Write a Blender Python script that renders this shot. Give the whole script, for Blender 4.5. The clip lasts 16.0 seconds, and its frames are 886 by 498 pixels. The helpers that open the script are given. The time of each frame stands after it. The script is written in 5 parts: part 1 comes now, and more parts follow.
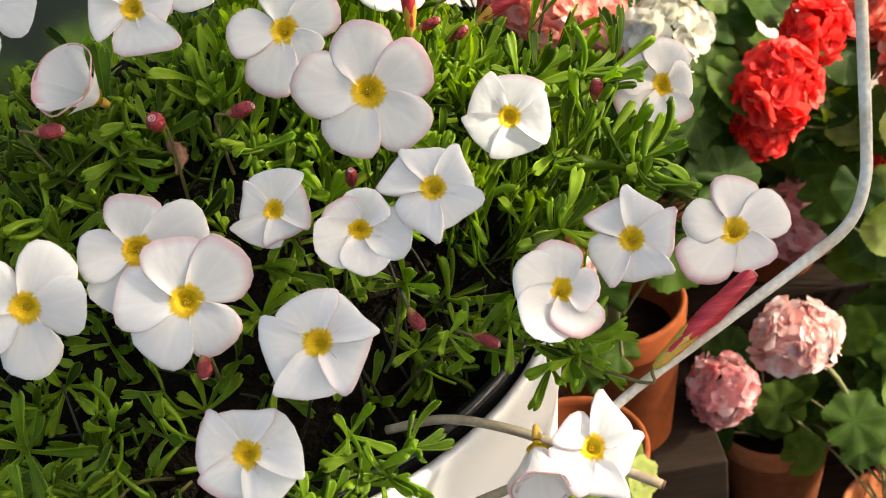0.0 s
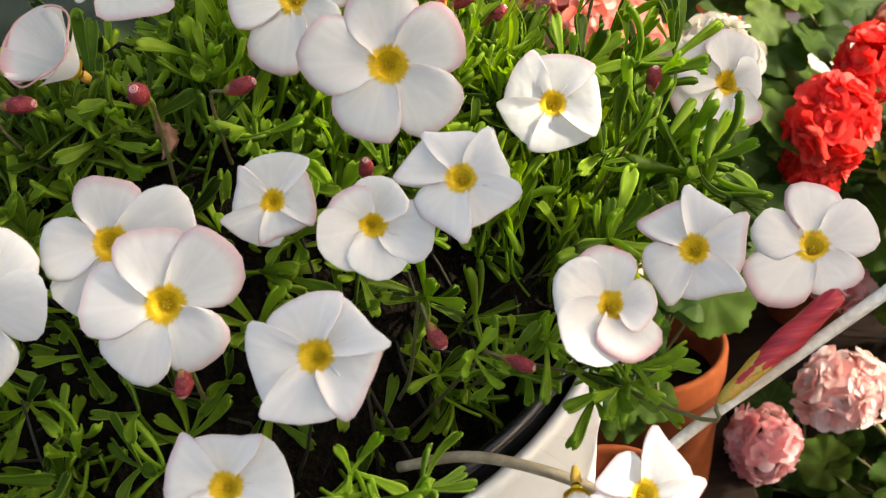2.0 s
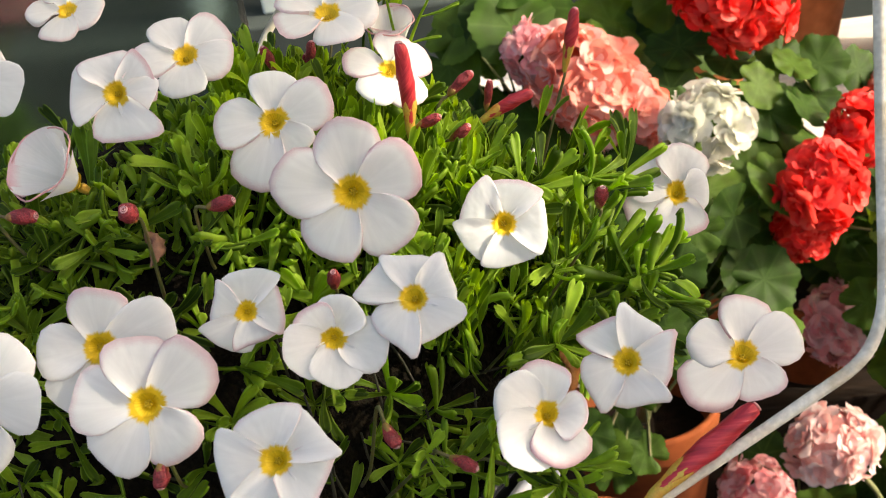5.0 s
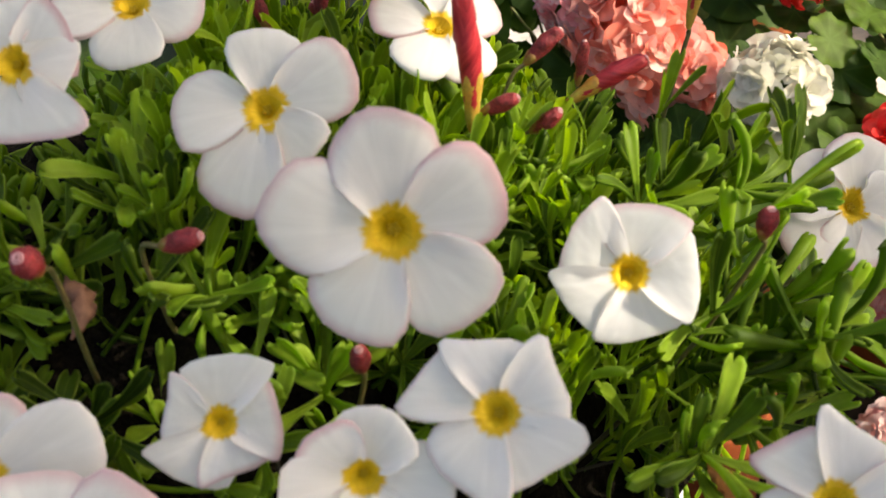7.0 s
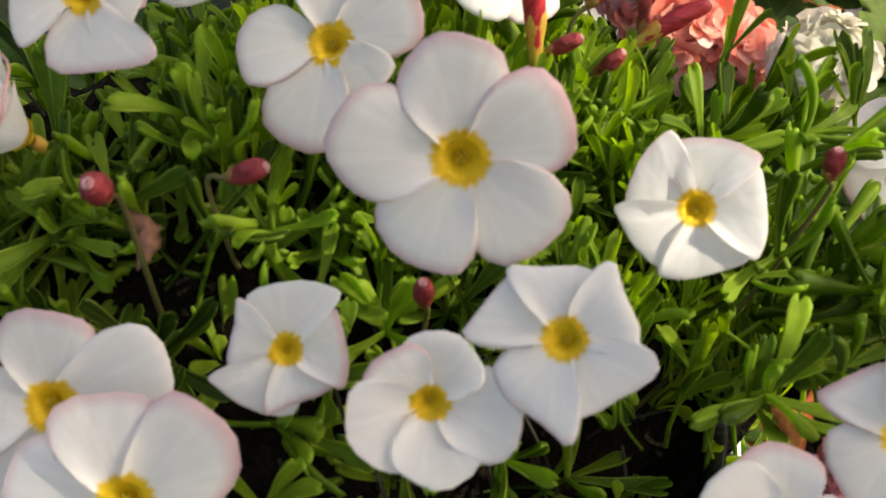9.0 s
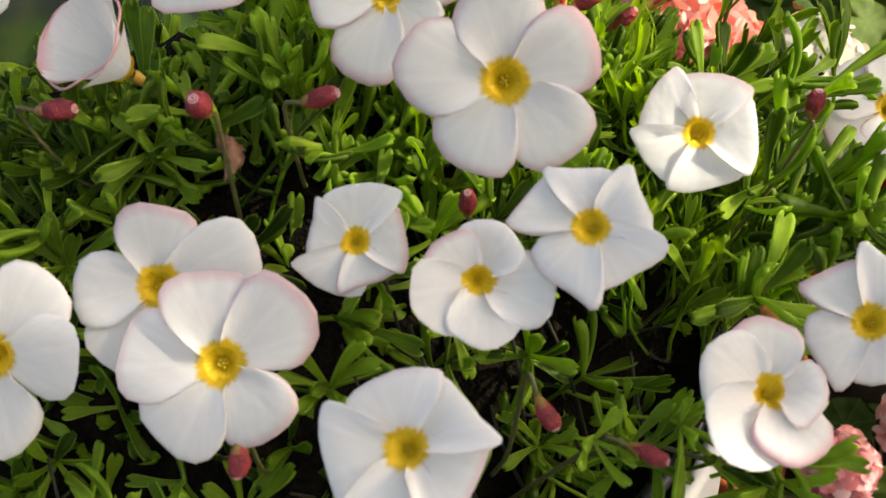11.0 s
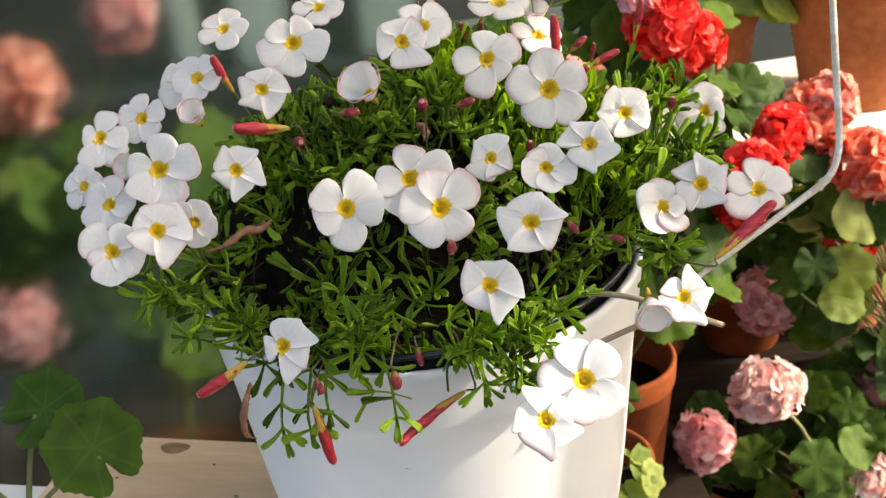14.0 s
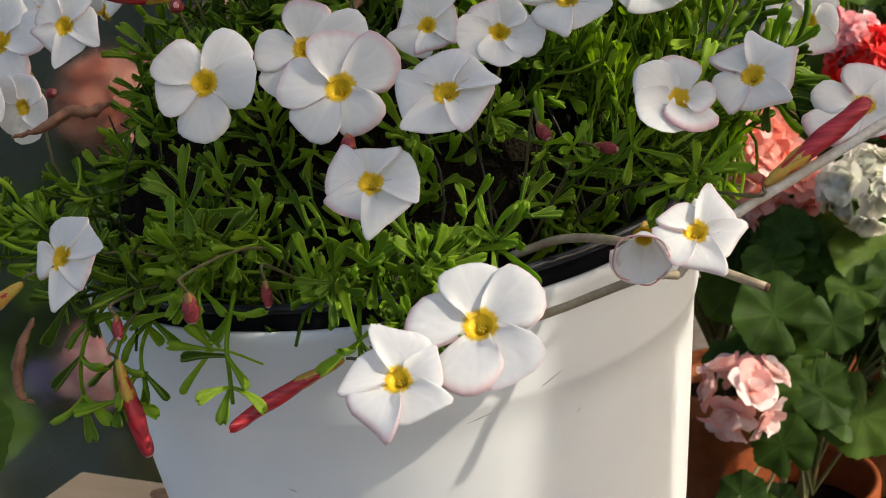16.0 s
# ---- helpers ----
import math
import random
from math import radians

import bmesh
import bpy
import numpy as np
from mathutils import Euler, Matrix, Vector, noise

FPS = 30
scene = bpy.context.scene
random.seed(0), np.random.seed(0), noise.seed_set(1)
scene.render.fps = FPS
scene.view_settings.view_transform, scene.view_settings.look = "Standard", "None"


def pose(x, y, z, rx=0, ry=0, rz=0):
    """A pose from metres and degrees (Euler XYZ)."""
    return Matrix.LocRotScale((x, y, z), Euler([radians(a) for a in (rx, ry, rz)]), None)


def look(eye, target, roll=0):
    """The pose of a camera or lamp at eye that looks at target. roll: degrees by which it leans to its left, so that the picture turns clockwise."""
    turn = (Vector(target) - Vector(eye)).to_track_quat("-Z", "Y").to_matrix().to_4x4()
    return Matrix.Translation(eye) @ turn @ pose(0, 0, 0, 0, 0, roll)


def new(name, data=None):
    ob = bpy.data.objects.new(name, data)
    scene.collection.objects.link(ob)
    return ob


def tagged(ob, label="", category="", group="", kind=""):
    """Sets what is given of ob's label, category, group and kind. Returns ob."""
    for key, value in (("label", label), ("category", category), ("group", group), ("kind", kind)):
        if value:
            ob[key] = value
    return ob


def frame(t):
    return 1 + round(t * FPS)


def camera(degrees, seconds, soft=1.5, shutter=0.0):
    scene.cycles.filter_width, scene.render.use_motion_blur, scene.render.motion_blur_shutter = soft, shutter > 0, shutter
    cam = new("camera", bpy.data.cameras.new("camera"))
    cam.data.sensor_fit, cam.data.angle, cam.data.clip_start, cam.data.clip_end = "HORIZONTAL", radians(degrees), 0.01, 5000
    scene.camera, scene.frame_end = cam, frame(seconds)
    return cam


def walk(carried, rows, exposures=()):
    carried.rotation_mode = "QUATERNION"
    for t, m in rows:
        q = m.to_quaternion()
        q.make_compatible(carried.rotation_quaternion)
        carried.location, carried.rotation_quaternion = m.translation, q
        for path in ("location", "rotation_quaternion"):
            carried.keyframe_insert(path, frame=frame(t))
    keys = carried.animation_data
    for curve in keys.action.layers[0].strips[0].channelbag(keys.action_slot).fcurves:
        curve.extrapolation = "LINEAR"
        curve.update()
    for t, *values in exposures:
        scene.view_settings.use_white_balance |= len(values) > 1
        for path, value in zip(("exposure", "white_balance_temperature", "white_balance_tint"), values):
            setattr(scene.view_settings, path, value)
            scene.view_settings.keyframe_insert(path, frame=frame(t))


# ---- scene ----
cam = camera(40.0, 16.0, 1.0)
cam.data.dof.use_dof, cam.data.dof.focus_distance, cam.data.dof.aperture_fstop = True, 0.340, 50.0
PATH = [
    (0, (0.07051, -0.30697, 0.41236), (0.06716, -0.05727, 0.24611), -10.64),
    (0.5, (0.06930, -0.27500, 0.38936), (0.06068, -0.02335, 0.22627), -9.60),
    (1, (0.06946, -0.27048, 0.38355), (0.06260, -0.01500, 0.22645), -9.39),
    (1.5, (0.06795, -0.27207, 0.38237), (0.06103, -0.01583, 0.22650), -9.27),
    (2, (0.06906, -0.27488, 0.38068), (0.06032, -0.01846, 0.22521), -9.56),
    (2.5, (0.06810, -0.27429, 0.38280), (0.05996, -0.01731, 0.22822), -9.61),
    (3, (0.06869, -0.27492, 0.38351), (0.05957, -0.01740, 0.22989), -9.74),
    (3.5, (0.07381, -0.27783, 0.39739), (0.06461, -0.02013, 0.24406), -9.28),
    (3.7, (0.08384, -0.28337, 0.40406), (0.07334, -0.02400, 0.25368), -8.79),
    (5.8, (0.08623, -0.28894, 0.41045), (0.07216, -0.02904, 0.26127), -8.81),
    (6, (0.08402, -0.28768, 0.41145), (0.06941, -0.02804, 0.26186), -8.65),
    (6.5, (0.07113, -0.24075, 0.39360), (0.05872, 0.01353, 0.23490), -8.56),
    (7, (0.07131, -0.18940, 0.37182), (0.05622, 0.06427, 0.21237), -9.04),
    (7.5, (0.07160, -0.17016, 0.36274), (0.04847, 0.08196, 0.20180), -9.79),
    (8, (0.07121, -0.17089, 0.36270), (0.04563, 0.08086, 0.20155), -9.94),
    (8.2, (0.07001, -0.17229, 0.36231), (0.04439, 0.07986, 0.20181), -9.76),
    (10.3, (0.06111, -0.22631, 0.37187), (0.04011, 0.02591, 0.21079), -9.09),
    (10.5, (0.05970, -0.22583, 0.37053), (0.03964, 0.02750, 0.21108), -8.68),
    (11, (0.05847, -0.23026, 0.36955), (0.03658, 0.02409, 0.21199), -8.63),
    (11.5, (0.05300, -0.27693, 0.38576), (0.03382, -0.02266, 0.22772), -8.25),
    (12, (0.05550, -0.29535, 0.38854), (0.04014, -0.03905, 0.23339), -7.63),
    (12.5, (0.05091, -0.34866, 0.38372), (0.03338, -0.08764, 0.23687), -8.95),
    (13, (0.02860, -0.38848, 0.41902), (0.01846, -0.12300, 0.27967), -8.72),
    (13.5, (0.00467, -0.46624, 0.44108), (0.00852, -0.19984, 0.30320), -9.09),
    (14, (-0.01848, -0.49909, 0.45489), (-0.00305, -0.23212, 0.31892), -7.44),
    (14.5, (0.01577, -0.49909, 0.40113), (0.01577, -0.22486, 0.27949), -6.65),
    (15, (0.06238, -0.44267, 0.32499), (0.04313, -0.16055, 0.22481), -7.13),
    (15.5, (0.07615, -0.38745, 0.30436), (0.03996, -0.10460, 0.21118), -8.32),
    (16, (0.07836, -0.38161, 0.31161), (0.03171, -0.10021, 0.21865), -8.54),
]
EXPOSURE, KELVIN, TINT = 1.52, 7200, 8
walk(cam, [(t, look(eye, target, roll)) for t, eye, target, roll in PATH], [(t, EXPOSURE + e, KELVIN + k, TINT) for t, e, k in ((0, 0.06, 0), (6, 0.04, 0), (7, -0.17, 0), (8.2, -0.29, 0), (10.3, -0.08, 0), (11.5, 0, 0), (13.5, 0.05, 0), (14.5, 0.10, -100), (15.0, -0.20, -350), (15.3, -0.62, -450), (16, -0.62, -450))])

# ---- light ----
SUN_ELEVATION, SUN_AZIMUTH = 33.0, -11.0   # azimuth from +x towards +y
world = bpy.data.worlds.new("sky")
scene.world = world
world.use_nodes = True
wn = world.node_tree.nodes
sky = wn.new("ShaderNodeTexSky")
sky.sky_type, sky.sun_disc = "NISHITA", False
sky.sun_elevation, sky.sun_rotation = radians(SUN_ELEVATION), radians(90 - SUN_AZIMUTH)
sky.air_density, sky.dust_density, sky.ozone_density = 0.8, 5.0, 0.4
wn["Background"].inputs["Strength"].default_value = 0.15
world.node_tree.links.new(sky.outputs[0], wn["Background"].inputs["Color"])
sun = new("sun", bpy.data.lights.new("sun", "SUN"))
sun.data.energy, sun.data.angle, sun.data.color = 1.98, radians(0.6), (1.0, 0.95, 0.86)
_e, _a = radians(SUN_ELEVATION), radians(SUN_AZIMUTH)
sun.matrix_world = look((math.cos(_e) * math.cos(_a) * 3, math.cos(_e) * math.sin(_a) * 3, math.sin(_e) * 3), (0, 0, 0))


# ---- materials ----
def material(name):
    m = bpy.data.materials.new(name)
    m.use_nodes = True
    n, l = m.node_tree.nodes, m.node_tree.links
    return m, n, l, n["Principled BSDF"]


def node(n, kind, **values):
    made = n.new(kind)
    for key, value in values.items():
        made.inputs[key.replace("_", " ")].default_value = value
    return made


def ramp(n, stops):
    r = n.new("ShaderNodeValToRGB")
    e = r.color_ramp.elements
    while len(e) < len(stops):
        e.new(0.5)
    for el, (at, col) in zip(e, stops):
        el.position, el.color = at, (*col, 1)
    return r


def blend(n, l, factor, a, b, mode="MIX"):
    """A colour mix; a and b are colours or sockets, factor a number or a socket."""
    x = n.new("ShaderNodeMix")
    x.data_type, x.blend_type = "RGBA", mode
    for key, value in ((0, factor), (6, a), (7, b)):
        if hasattr(value, "is_output"):
            l.new(value, x.inputs[key])
        else:
            x.inputs[key].default_value = value if key == 0 else (*value, 1)
    return x.outputs[2]


def grain(n, l, scale, detail=4.0, stretch=(1, 1, 1)):
    c = n.new("ShaderNodeTexCoord")
    mp = n.new("ShaderNodeMapping")
    mp.inputs["Scale"].default_value = stretch
    l.new(c.outputs["Object"], mp.inputs[0])
    t = node(n, "ShaderNodeTexNoise", Scale=scale, Detail=detail)
    l.new(mp.outputs[0], t.inputs["Vector"])
    return t.outputs["Fac"]


def bump(n, l, height, bsdf, strength=0.3, distance=0.0005):
    b = node(n, "ShaderNodeBump", Strength=strength, Distance=distance)
    l.new(height, b.inputs["Height"])
    l.new(b.outputs[0], bsdf.inputs["Normal"])
    return b


def speckled(name, a, b, scale, rough=0.6, relief=0.3, depth=0.0005, metal=0.0, stretch=(1, 1, 1), fine=6.0, vary=0.2):
    """A surface of two tones at a large and a small scale."""
    m, n, l, p = material(name)
    g1, g2 = grain(n, l, scale, 3, stretch), grain(n, l, scale * fine, 5, stretch)
    r1 = ramp(n, [(0.3, a), (0.7, b)])
    l.new(g1, r1.inputs[0])
    lo, hi = 1 - 1.2 * vary, 1 + 0.6 * vary
    r2 = ramp(n, [(0.25, (lo, lo, lo)), (0.75, (hi, hi, hi))])
    l.new(g2, r2.inputs[0])
    col = blend(n, l, 1.0, r1.outputs[0], r2.outputs[0], "MULTIPLY")
    l.new(col, p.inputs["Base Color"])
    p.inputs["Roughness"].default_value, p.inputs["Metallic"].default_value = rough, metal
    bump(n, l, g2, p, relief, depth)
    return m


def leafy(name, stops, through_light=0.35, rough=0.45, by_object=False, midrib=True, veined=False):
    """Leaf tissue: several greens, a paler midrib and rim, light shining through."""
    m, n, l, p = material(name)
    if by_object:
        pick = n.new("ShaderNodeObjectInfo").outputs["Random"]
    else:
        pick = n.new("ShaderNodeNewGeometry").outputs["Random Per Island"]
    r = ramp(n, stops)
    l.new(pick, r.inputs[0])
    g = grain(n, l, 260.0, 3)
    shade = ramp(n, [(0.3, (0.8, 0.8, 0.8)), (0.7, (1.15, 1.15, 1.1))])
    l.new(g, shade.inputs[0])
    col = blend(n, l, 1.0, r.outputs[0], shade.outputs[0], "MULTIPLY")
    if midrib:
        uv = n.new("ShaderNodeUVMap")
        sep = n.new("ShaderNodeSeparateXYZ")
        l.new(uv.outputs[0], sep.inputs[0])
        rib = ramp(n, [(0.0, (0.12, 0.12, 0.12)), (0.12, (0.0, 0.0, 0.0)), (0.72, (0, 0, 0)), (1.0, (0.65, 0.65, 0.65))])
        l.new(sep.outputs[0], rib.inputs[0])
        col = blend(n, l, rib.outputs[0], col, (0.32, 0.44, 0.07))
    if veined:
        uv = n.new("ShaderNodeUVMap")
        sep = n.new("ShaderNodeSeparateXYZ")
        l.new(uv.outputs[0], sep.inputs[0])
        rib = ramp(n, [(0.0, (0.10, 0.10, 0.10)), (0.07, (0.0, 0.0, 0.0))])
        l.new(sep.outputs[0], rib.inputs[0])
        col = blend(n, l, rib.outputs[0], col, (0.16, 0.26, 0.07))
        zone = ramp(n, [(0.40, (1, 1, 1)), (0.55, (0.84, 0.82, 0.80)), (0.70, (0.86, 0.84, 0.82)), (0.82, (1.05, 1.05, 1.0))])
        l.new(sep.outputs[1], zone.inputs[0])
        col = blend(n, l, 1.0, col, zone.outputs[0], "MULTIPLY")
    l.new(col, p.inputs["Base Color"])
    p.inputs["Roughness"].default_value = rough
    p.inputs["Specular IOR Level"].default_value = 0.14
    bump(n, l, g, p, 0.25, 0.0003)
    tr = n.new("ShaderNodeBsdfTranslucent")
    warm = blend(n, l, 1.0, col, (2.9, 3.1, 0.5), "MULTIPLY")
    l.new(warm, tr.inputs["Color"])
    mix = n.new("ShaderNodeMixShader")
    mix.inputs[0].default_value = through_light
    l.new(p.outputs[0], mix.inputs[1])
    l.new(tr.outputs[0], mix.inputs[2])
    l.new(mix.outputs[0], n["Material Output"].inputs["Surface"])
    return m


def petal_material(name, blush):
    """White petal with a yellow throat, fine veins and a pink margin; UV x runs across, y from the throat to the tip."""
    m, n, l, p = material(name)
    uv = n.new("ShaderNodeUVMap")
    sep = n.new("ShaderNodeSeparateXYZ")
    l.new(uv.outputs[0], sep.inputs[0])
    info = n.new("ShaderNodeObjectInfo")
    # veins
    mp = n.new("ShaderNodeMapping")
    mp.inputs["Scale"].default_value = (22, 1.0, 1)
    l.new(uv.outputs[0], mp.inputs[0])
    veins = node(n, "ShaderNodeTexNoise", Scale=1.0, Detail=3.0)
    l.new(mp.outputs[0], veins.inputs["Vector"])
    vr = ramp(n, [(0.3, (0.82, 0.805, 0.775)), (0.65, (0.875, 0.860, 0.828))])
    l.new(veins.outputs["Fac"], vr.inputs[0])
    # pink margin: far along the petal and uneven
    g = grain(n, l, 190.0, 4)
    add = n.new("ShaderNodeMath")
    add.operation = "MULTIPLY_ADD"
    add.inputs[1].default_value = 0.30
    l.new(g, add.inputs[0])
    across = n.new("ShaderNodeMath")
    across.operation, across.inputs[1].default_value, across.inputs[2].default_value = "MULTIPLY_ADD", 2.0, -1.0
    l.new(sep.outputs[0], across.inputs[0])
    away = n.new("ShaderNodeMath")
    away.operation = "ABSOLUTE"
    l.new(across.outputs[0], away.inputs[0])
    rim = n.new("ShaderNodeMath")
    rim.operation = "MULTIPLY"
    l.new(away.outputs[0], rim.inputs[0])
    grow = node(n, "ShaderNodeMapRange")
    grow.inputs[1].default_value, grow.inputs[2].default_value, grow.inputs[3].default_value, grow.inputs[4].default_value = 0.45, 0.85, 0.0, 0.97
    l.new(sep.outputs[1], grow.inputs[0])
    l.new(grow.outputs[0], rim.inputs[1])
    most = n.new("ShaderNodeMath")
    most.operation = "MAXIMUM"
    l.new(sep.outputs[1], most.inputs[0])
    l.new(rim.outputs[0], most.inputs[1])
    l.new(most.outputs[0], add.inputs[2])
    push = n.new("ShaderNodeMath")
    push.operation = "MULTIPLY_ADD"
    push.inputs[1].default_value = 0.185
    l.new(info.outputs["Random"], push.inputs[0])
    l.new(add.outputs[0], push.inputs[2])
    edge = ramp(n, [(0.0, (0, 0, 0)), (1.06, (0, 0, 0)), (1.0, (0, 0, 0))])
    edge.color_ramp.elements[0].position, edge.color_ramp.elements[1].position = 0.0, 0.55
    half = n.new("ShaderNodeMath")
    half.operation = "MULTIPLY"
    half.inputs[1].default_value = 0.730
    l.new(push.outputs[0], half.inputs[0])
    l.new(half.outputs[0], edge.inputs[0])
    edge.color_ramp.elements[1].position = 0.845
    edge.color_ramp.elements[2].position = 0.975
    edge.color_ramp.elements[2].color = (blush, blush, blush, 1)
    col = blend(n, l, edge.outputs[0], vr.outputs[0], (0.66, 0.37, 0.40))
    # yellow throat with a ragged edge
    rag = n.new("ShaderNodeMath")
    rag.operation = "MULTIPLY_ADD"
    rag.inputs[1].default_value = -0.13
    l.new(veins.outputs["Fac"], rag.inputs[0])
    l.new(sep.outputs[1], rag.inputs[2])
    thr = ramp(n, [(0.150, (1, 1, 1)), (0.200, (0, 0, 0))])
    l.new(rag.outputs[0], thr.inputs[0])
    col = blend(n, l, thr.outputs[0], col, (0.78, 0.53, 0.008))
    l.new(col, p.inputs["Base Color"])
    p.inputs["Roughness"].default_value = 0.55
    p.inputs["Sheen Weight"].default_value = 0.15
    crease = grain(n, l, 3.2, 1, (1.6, 1.0, 1.0))
    lines = bump(n, l, veins.outputs["Fac"], p, 0.04, 0.0003)
    folds = bump(n, l, crease, p, 0.20, 0.0016)
    l.new(lines.outputs[0], folds.inputs["Normal"])
    tr = n.new("ShaderNodeBsdfTranslucent")
    l.new(col, tr.inputs["Color"])
    mix = n.new("ShaderNodeMixShader")
    mix.inputs[0].default_value = 0.40
    l.new(p.outputs[0], mix.inputs[1])
    l.new(tr.outputs[0], mix.inputs[2])
    l.new(mix.outputs[0], n["Material Output"].inputs["Surface"])
    return m


def bud_material():
    """Rolled petals: red and pale spiral stripes; UV x runs round, y along."""
    m, n, l, p = material("striped bud petals")
    uv = n.new("ShaderNodeUVMap")
    mp = n.new("ShaderNodeMapping")
    mp.inputs["Rotation"].default_value = (0, 0, radians(38))
    l.new(uv.outputs[0], mp.inputs[0])
    long_way = n.new("ShaderNodeMapping")
    long_way.inputs["Scale"].default_value = (1.5, 0.16, 1)
    l.new(mp.outputs[0], long_way.inputs[0])
    w = node(n, "ShaderNodeTexNoise", Scale=1.0, Detail=3.5, Roughness=0.62)
    l.new(long_way.outputs[0], w.inputs["Vector"])
    r = ramp(n, [(0.32, (0.20, 0.006, 0.014)), (0.50, (0.40, 0.016, 0.026)), (0.64, (0.52, 0.04, 0.045)), (0.78, (0.72, 0.33, 0.28))])
    l.new(w.outputs["Fac"], r.inputs[0])
    l.new(r.outputs[0], p.inputs["Base Color"])
    p.inputs["Roughness"].default_value = 0.45
    bump(n, l, w.outputs["Fac"], p, 0.5, 0.0006)
    return m


def throat_material():
    """Yellow funnel with fine radial streaks; UV x runs round, y outwards."""
    m, n, l, p = material("yellow throat")
    uv = n.new("ShaderNodeUVMap")
    mp = n.new("ShaderNodeMapping")
    mp.inputs["Scale"].default_value = (9, 1.5, 1)
    l.new(uv.outputs[0], mp.inputs[0])
    t = node(n, "ShaderNodeTexNoise", Scale=1.6, Detail=3.0)
    l.new(mp.outputs[0], t.inputs["Vector"])
    r = ramp(n, [(0.30, (0.50, 0.33, 0.006)), (0.50, (0.74, 0.51, 0.010)), (0.75, (0.80, 0.58, 0.03))])
    l.new(t.outputs["Fac"], r.inputs[0])
    l.new(r.outputs[0], p.inputs["Base Color"])
    p.inputs["Roughness"].default_value = 0.6
    bump(n, l, t.outputs["Fac"], p, 0.3, 0.0004)
    return m


M_THROAT = throat_material()
M_PETAL = petal_material("white petal", 0.85)
M_PETAL_PINK = petal_material("white petal with pink back", 1.0)
M_BUD = bud_material()
M_BUD_PLAIN = speckled("dull red bud", (0.16, 0.010, 0.014), (0.44, 0.040, 0.045), 420, 0.5, 0.8, 0.0006, vary=0.5)
M_CALYX_SMALL = speckled("red brown calyx", (0.30, 0.10, 0.025), (0.24, 0.17, 0.03), 500, 0.5)
M_CALYX = speckled("yellow green calyx", (0.58, 0.26, 0.03), (0.46, 0.36, 0.05), 300, 0.5)
M_STALK = speckled("flower stalk", (0.075, 0.10, 0.020), (0.13, 0.09, 0.030), 220, 0.5)
M_STIGMA = speckled("yellow stigma", (0.46, 0.30, 0.004), (0.60, 0.42, 0.01), 900, 0.6)
M_DRY = speckled("withered petals", (0.13, 0.050, 0.025), (0.26, 0.12, 0.06), 260, 0.7)
LEAF_GREENS = [(0.0, (0.026, 0.050, 0.003)), (0.25, (0.075, 0.135, 0.008)), (0.62, (0.155, 0.240, 0.016)), (1.0, (0.240, 0.330, 0.030))]
M_LEAF = leafy("narrow oxalis leaves", LEAF_GREENS, 0.36)
M_LEAF_PART = leafy("narrow oxalis leaf", LEAF_GREENS, 0.36, by_object=True)
M_ORANGE = speckled("rust orange withered petals", (0.42, 0.10, 0.02), (0.56, 0.22, 0.04), 240, 0.6)
M_BUD_TIP = speckled("pale rolled petal edge", (0.62, 0.24, 0.23), (0.76, 0.46, 0.43), 600, 0.5)
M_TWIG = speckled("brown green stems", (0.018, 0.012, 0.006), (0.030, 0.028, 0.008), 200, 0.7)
M_SOIL = speckled("dark potting soil", (0.006, 0.004, 0.003), (0.022, 0.014, 0.009), 120, 0.95, 1.0, 0.002)
M_SOIL.node_tree.nodes["Principled BSDF"].inputs["Specular IOR Level"].default_value = 0.1
M_WHITE_POT = speckled("white plastic", (0.750, 0.756, 0.735), (0.785, 0.790, 0.770), 14, 0.36, 0.03, 0.0001, vary=0.015)
M_BLACK_POT = speckled("black plastic", (0.006, 0.006, 0.008), (0.014, 0.014, 0.016), 60, 0.25, 0.1, 0.0002)
M_WIRE = speckled("white coated wire with rust specks", (0.74, 0.71, 0.62), (0.50, 0.42, 0.30), 130, 0.5, 0.4, 0.0003)
M_WIRE_CUT = speckled("rusty wire end", (0.08, 0.04, 0.02), (0.16, 0.07, 0.03), 400, 0.9)
M_SILL = speckled("white painted sill", (0.72, 0.72, 0.70), (0.80, 0.80, 0.78), 10, 0.5, 0.1, vary=0.04)
M_TERRA = speckled("terracotta", (0.35, 0.105, 0.04), (0.47, 0.170, 0.07), 16, 0.8, 0.3, 0.0006)
# brown clay; also terracotta with shade put into its colour, for two pots
M_CLAY_BROWN_SHADED = speckled("brown and shaded clay", (0.17, 0.040, 0.012), (0.25, 0.066, 0.020), 16, 0.8, 0.3, 0.0006)
for clay in (M_TERRA, M_CLAY_BROWN_SHADED):
    clay.node_tree.nodes["Principled BSDF"].inputs["Specular IOR Level"].default_value = 0.12


def pine_material():
    m, n, l, p = material("pine board")
    g1, g2 = grain(n, l, 9, 4, (1, 9, 9)), grain(n, l, 60, 5, (1, 14, 14))
    r = ramp(n, [(0.3, (0.60, 0.40, 0.23)), (0.55, (0.65, 0.45, 0.28)), (0.75, (0.69, 0.49, 0.32))])
    l.new(g1, r.inputs[0])
    r2 = ramp(n, [(0.3, (0.93, 0.92, 0.90)), (0.7, (1.04, 1.04, 1.04))])
    l.new(g2, r2.inputs[0])
    l.new(blend(n, l, 1.0, r.outputs[0], r2.outputs[0], "MULTIPLY"), p.inputs["Base Color"])
    p.inputs["Roughness"].default_value = 0.6
    bump(n, l, g2, p, 0.2, 0.0004)
    return m


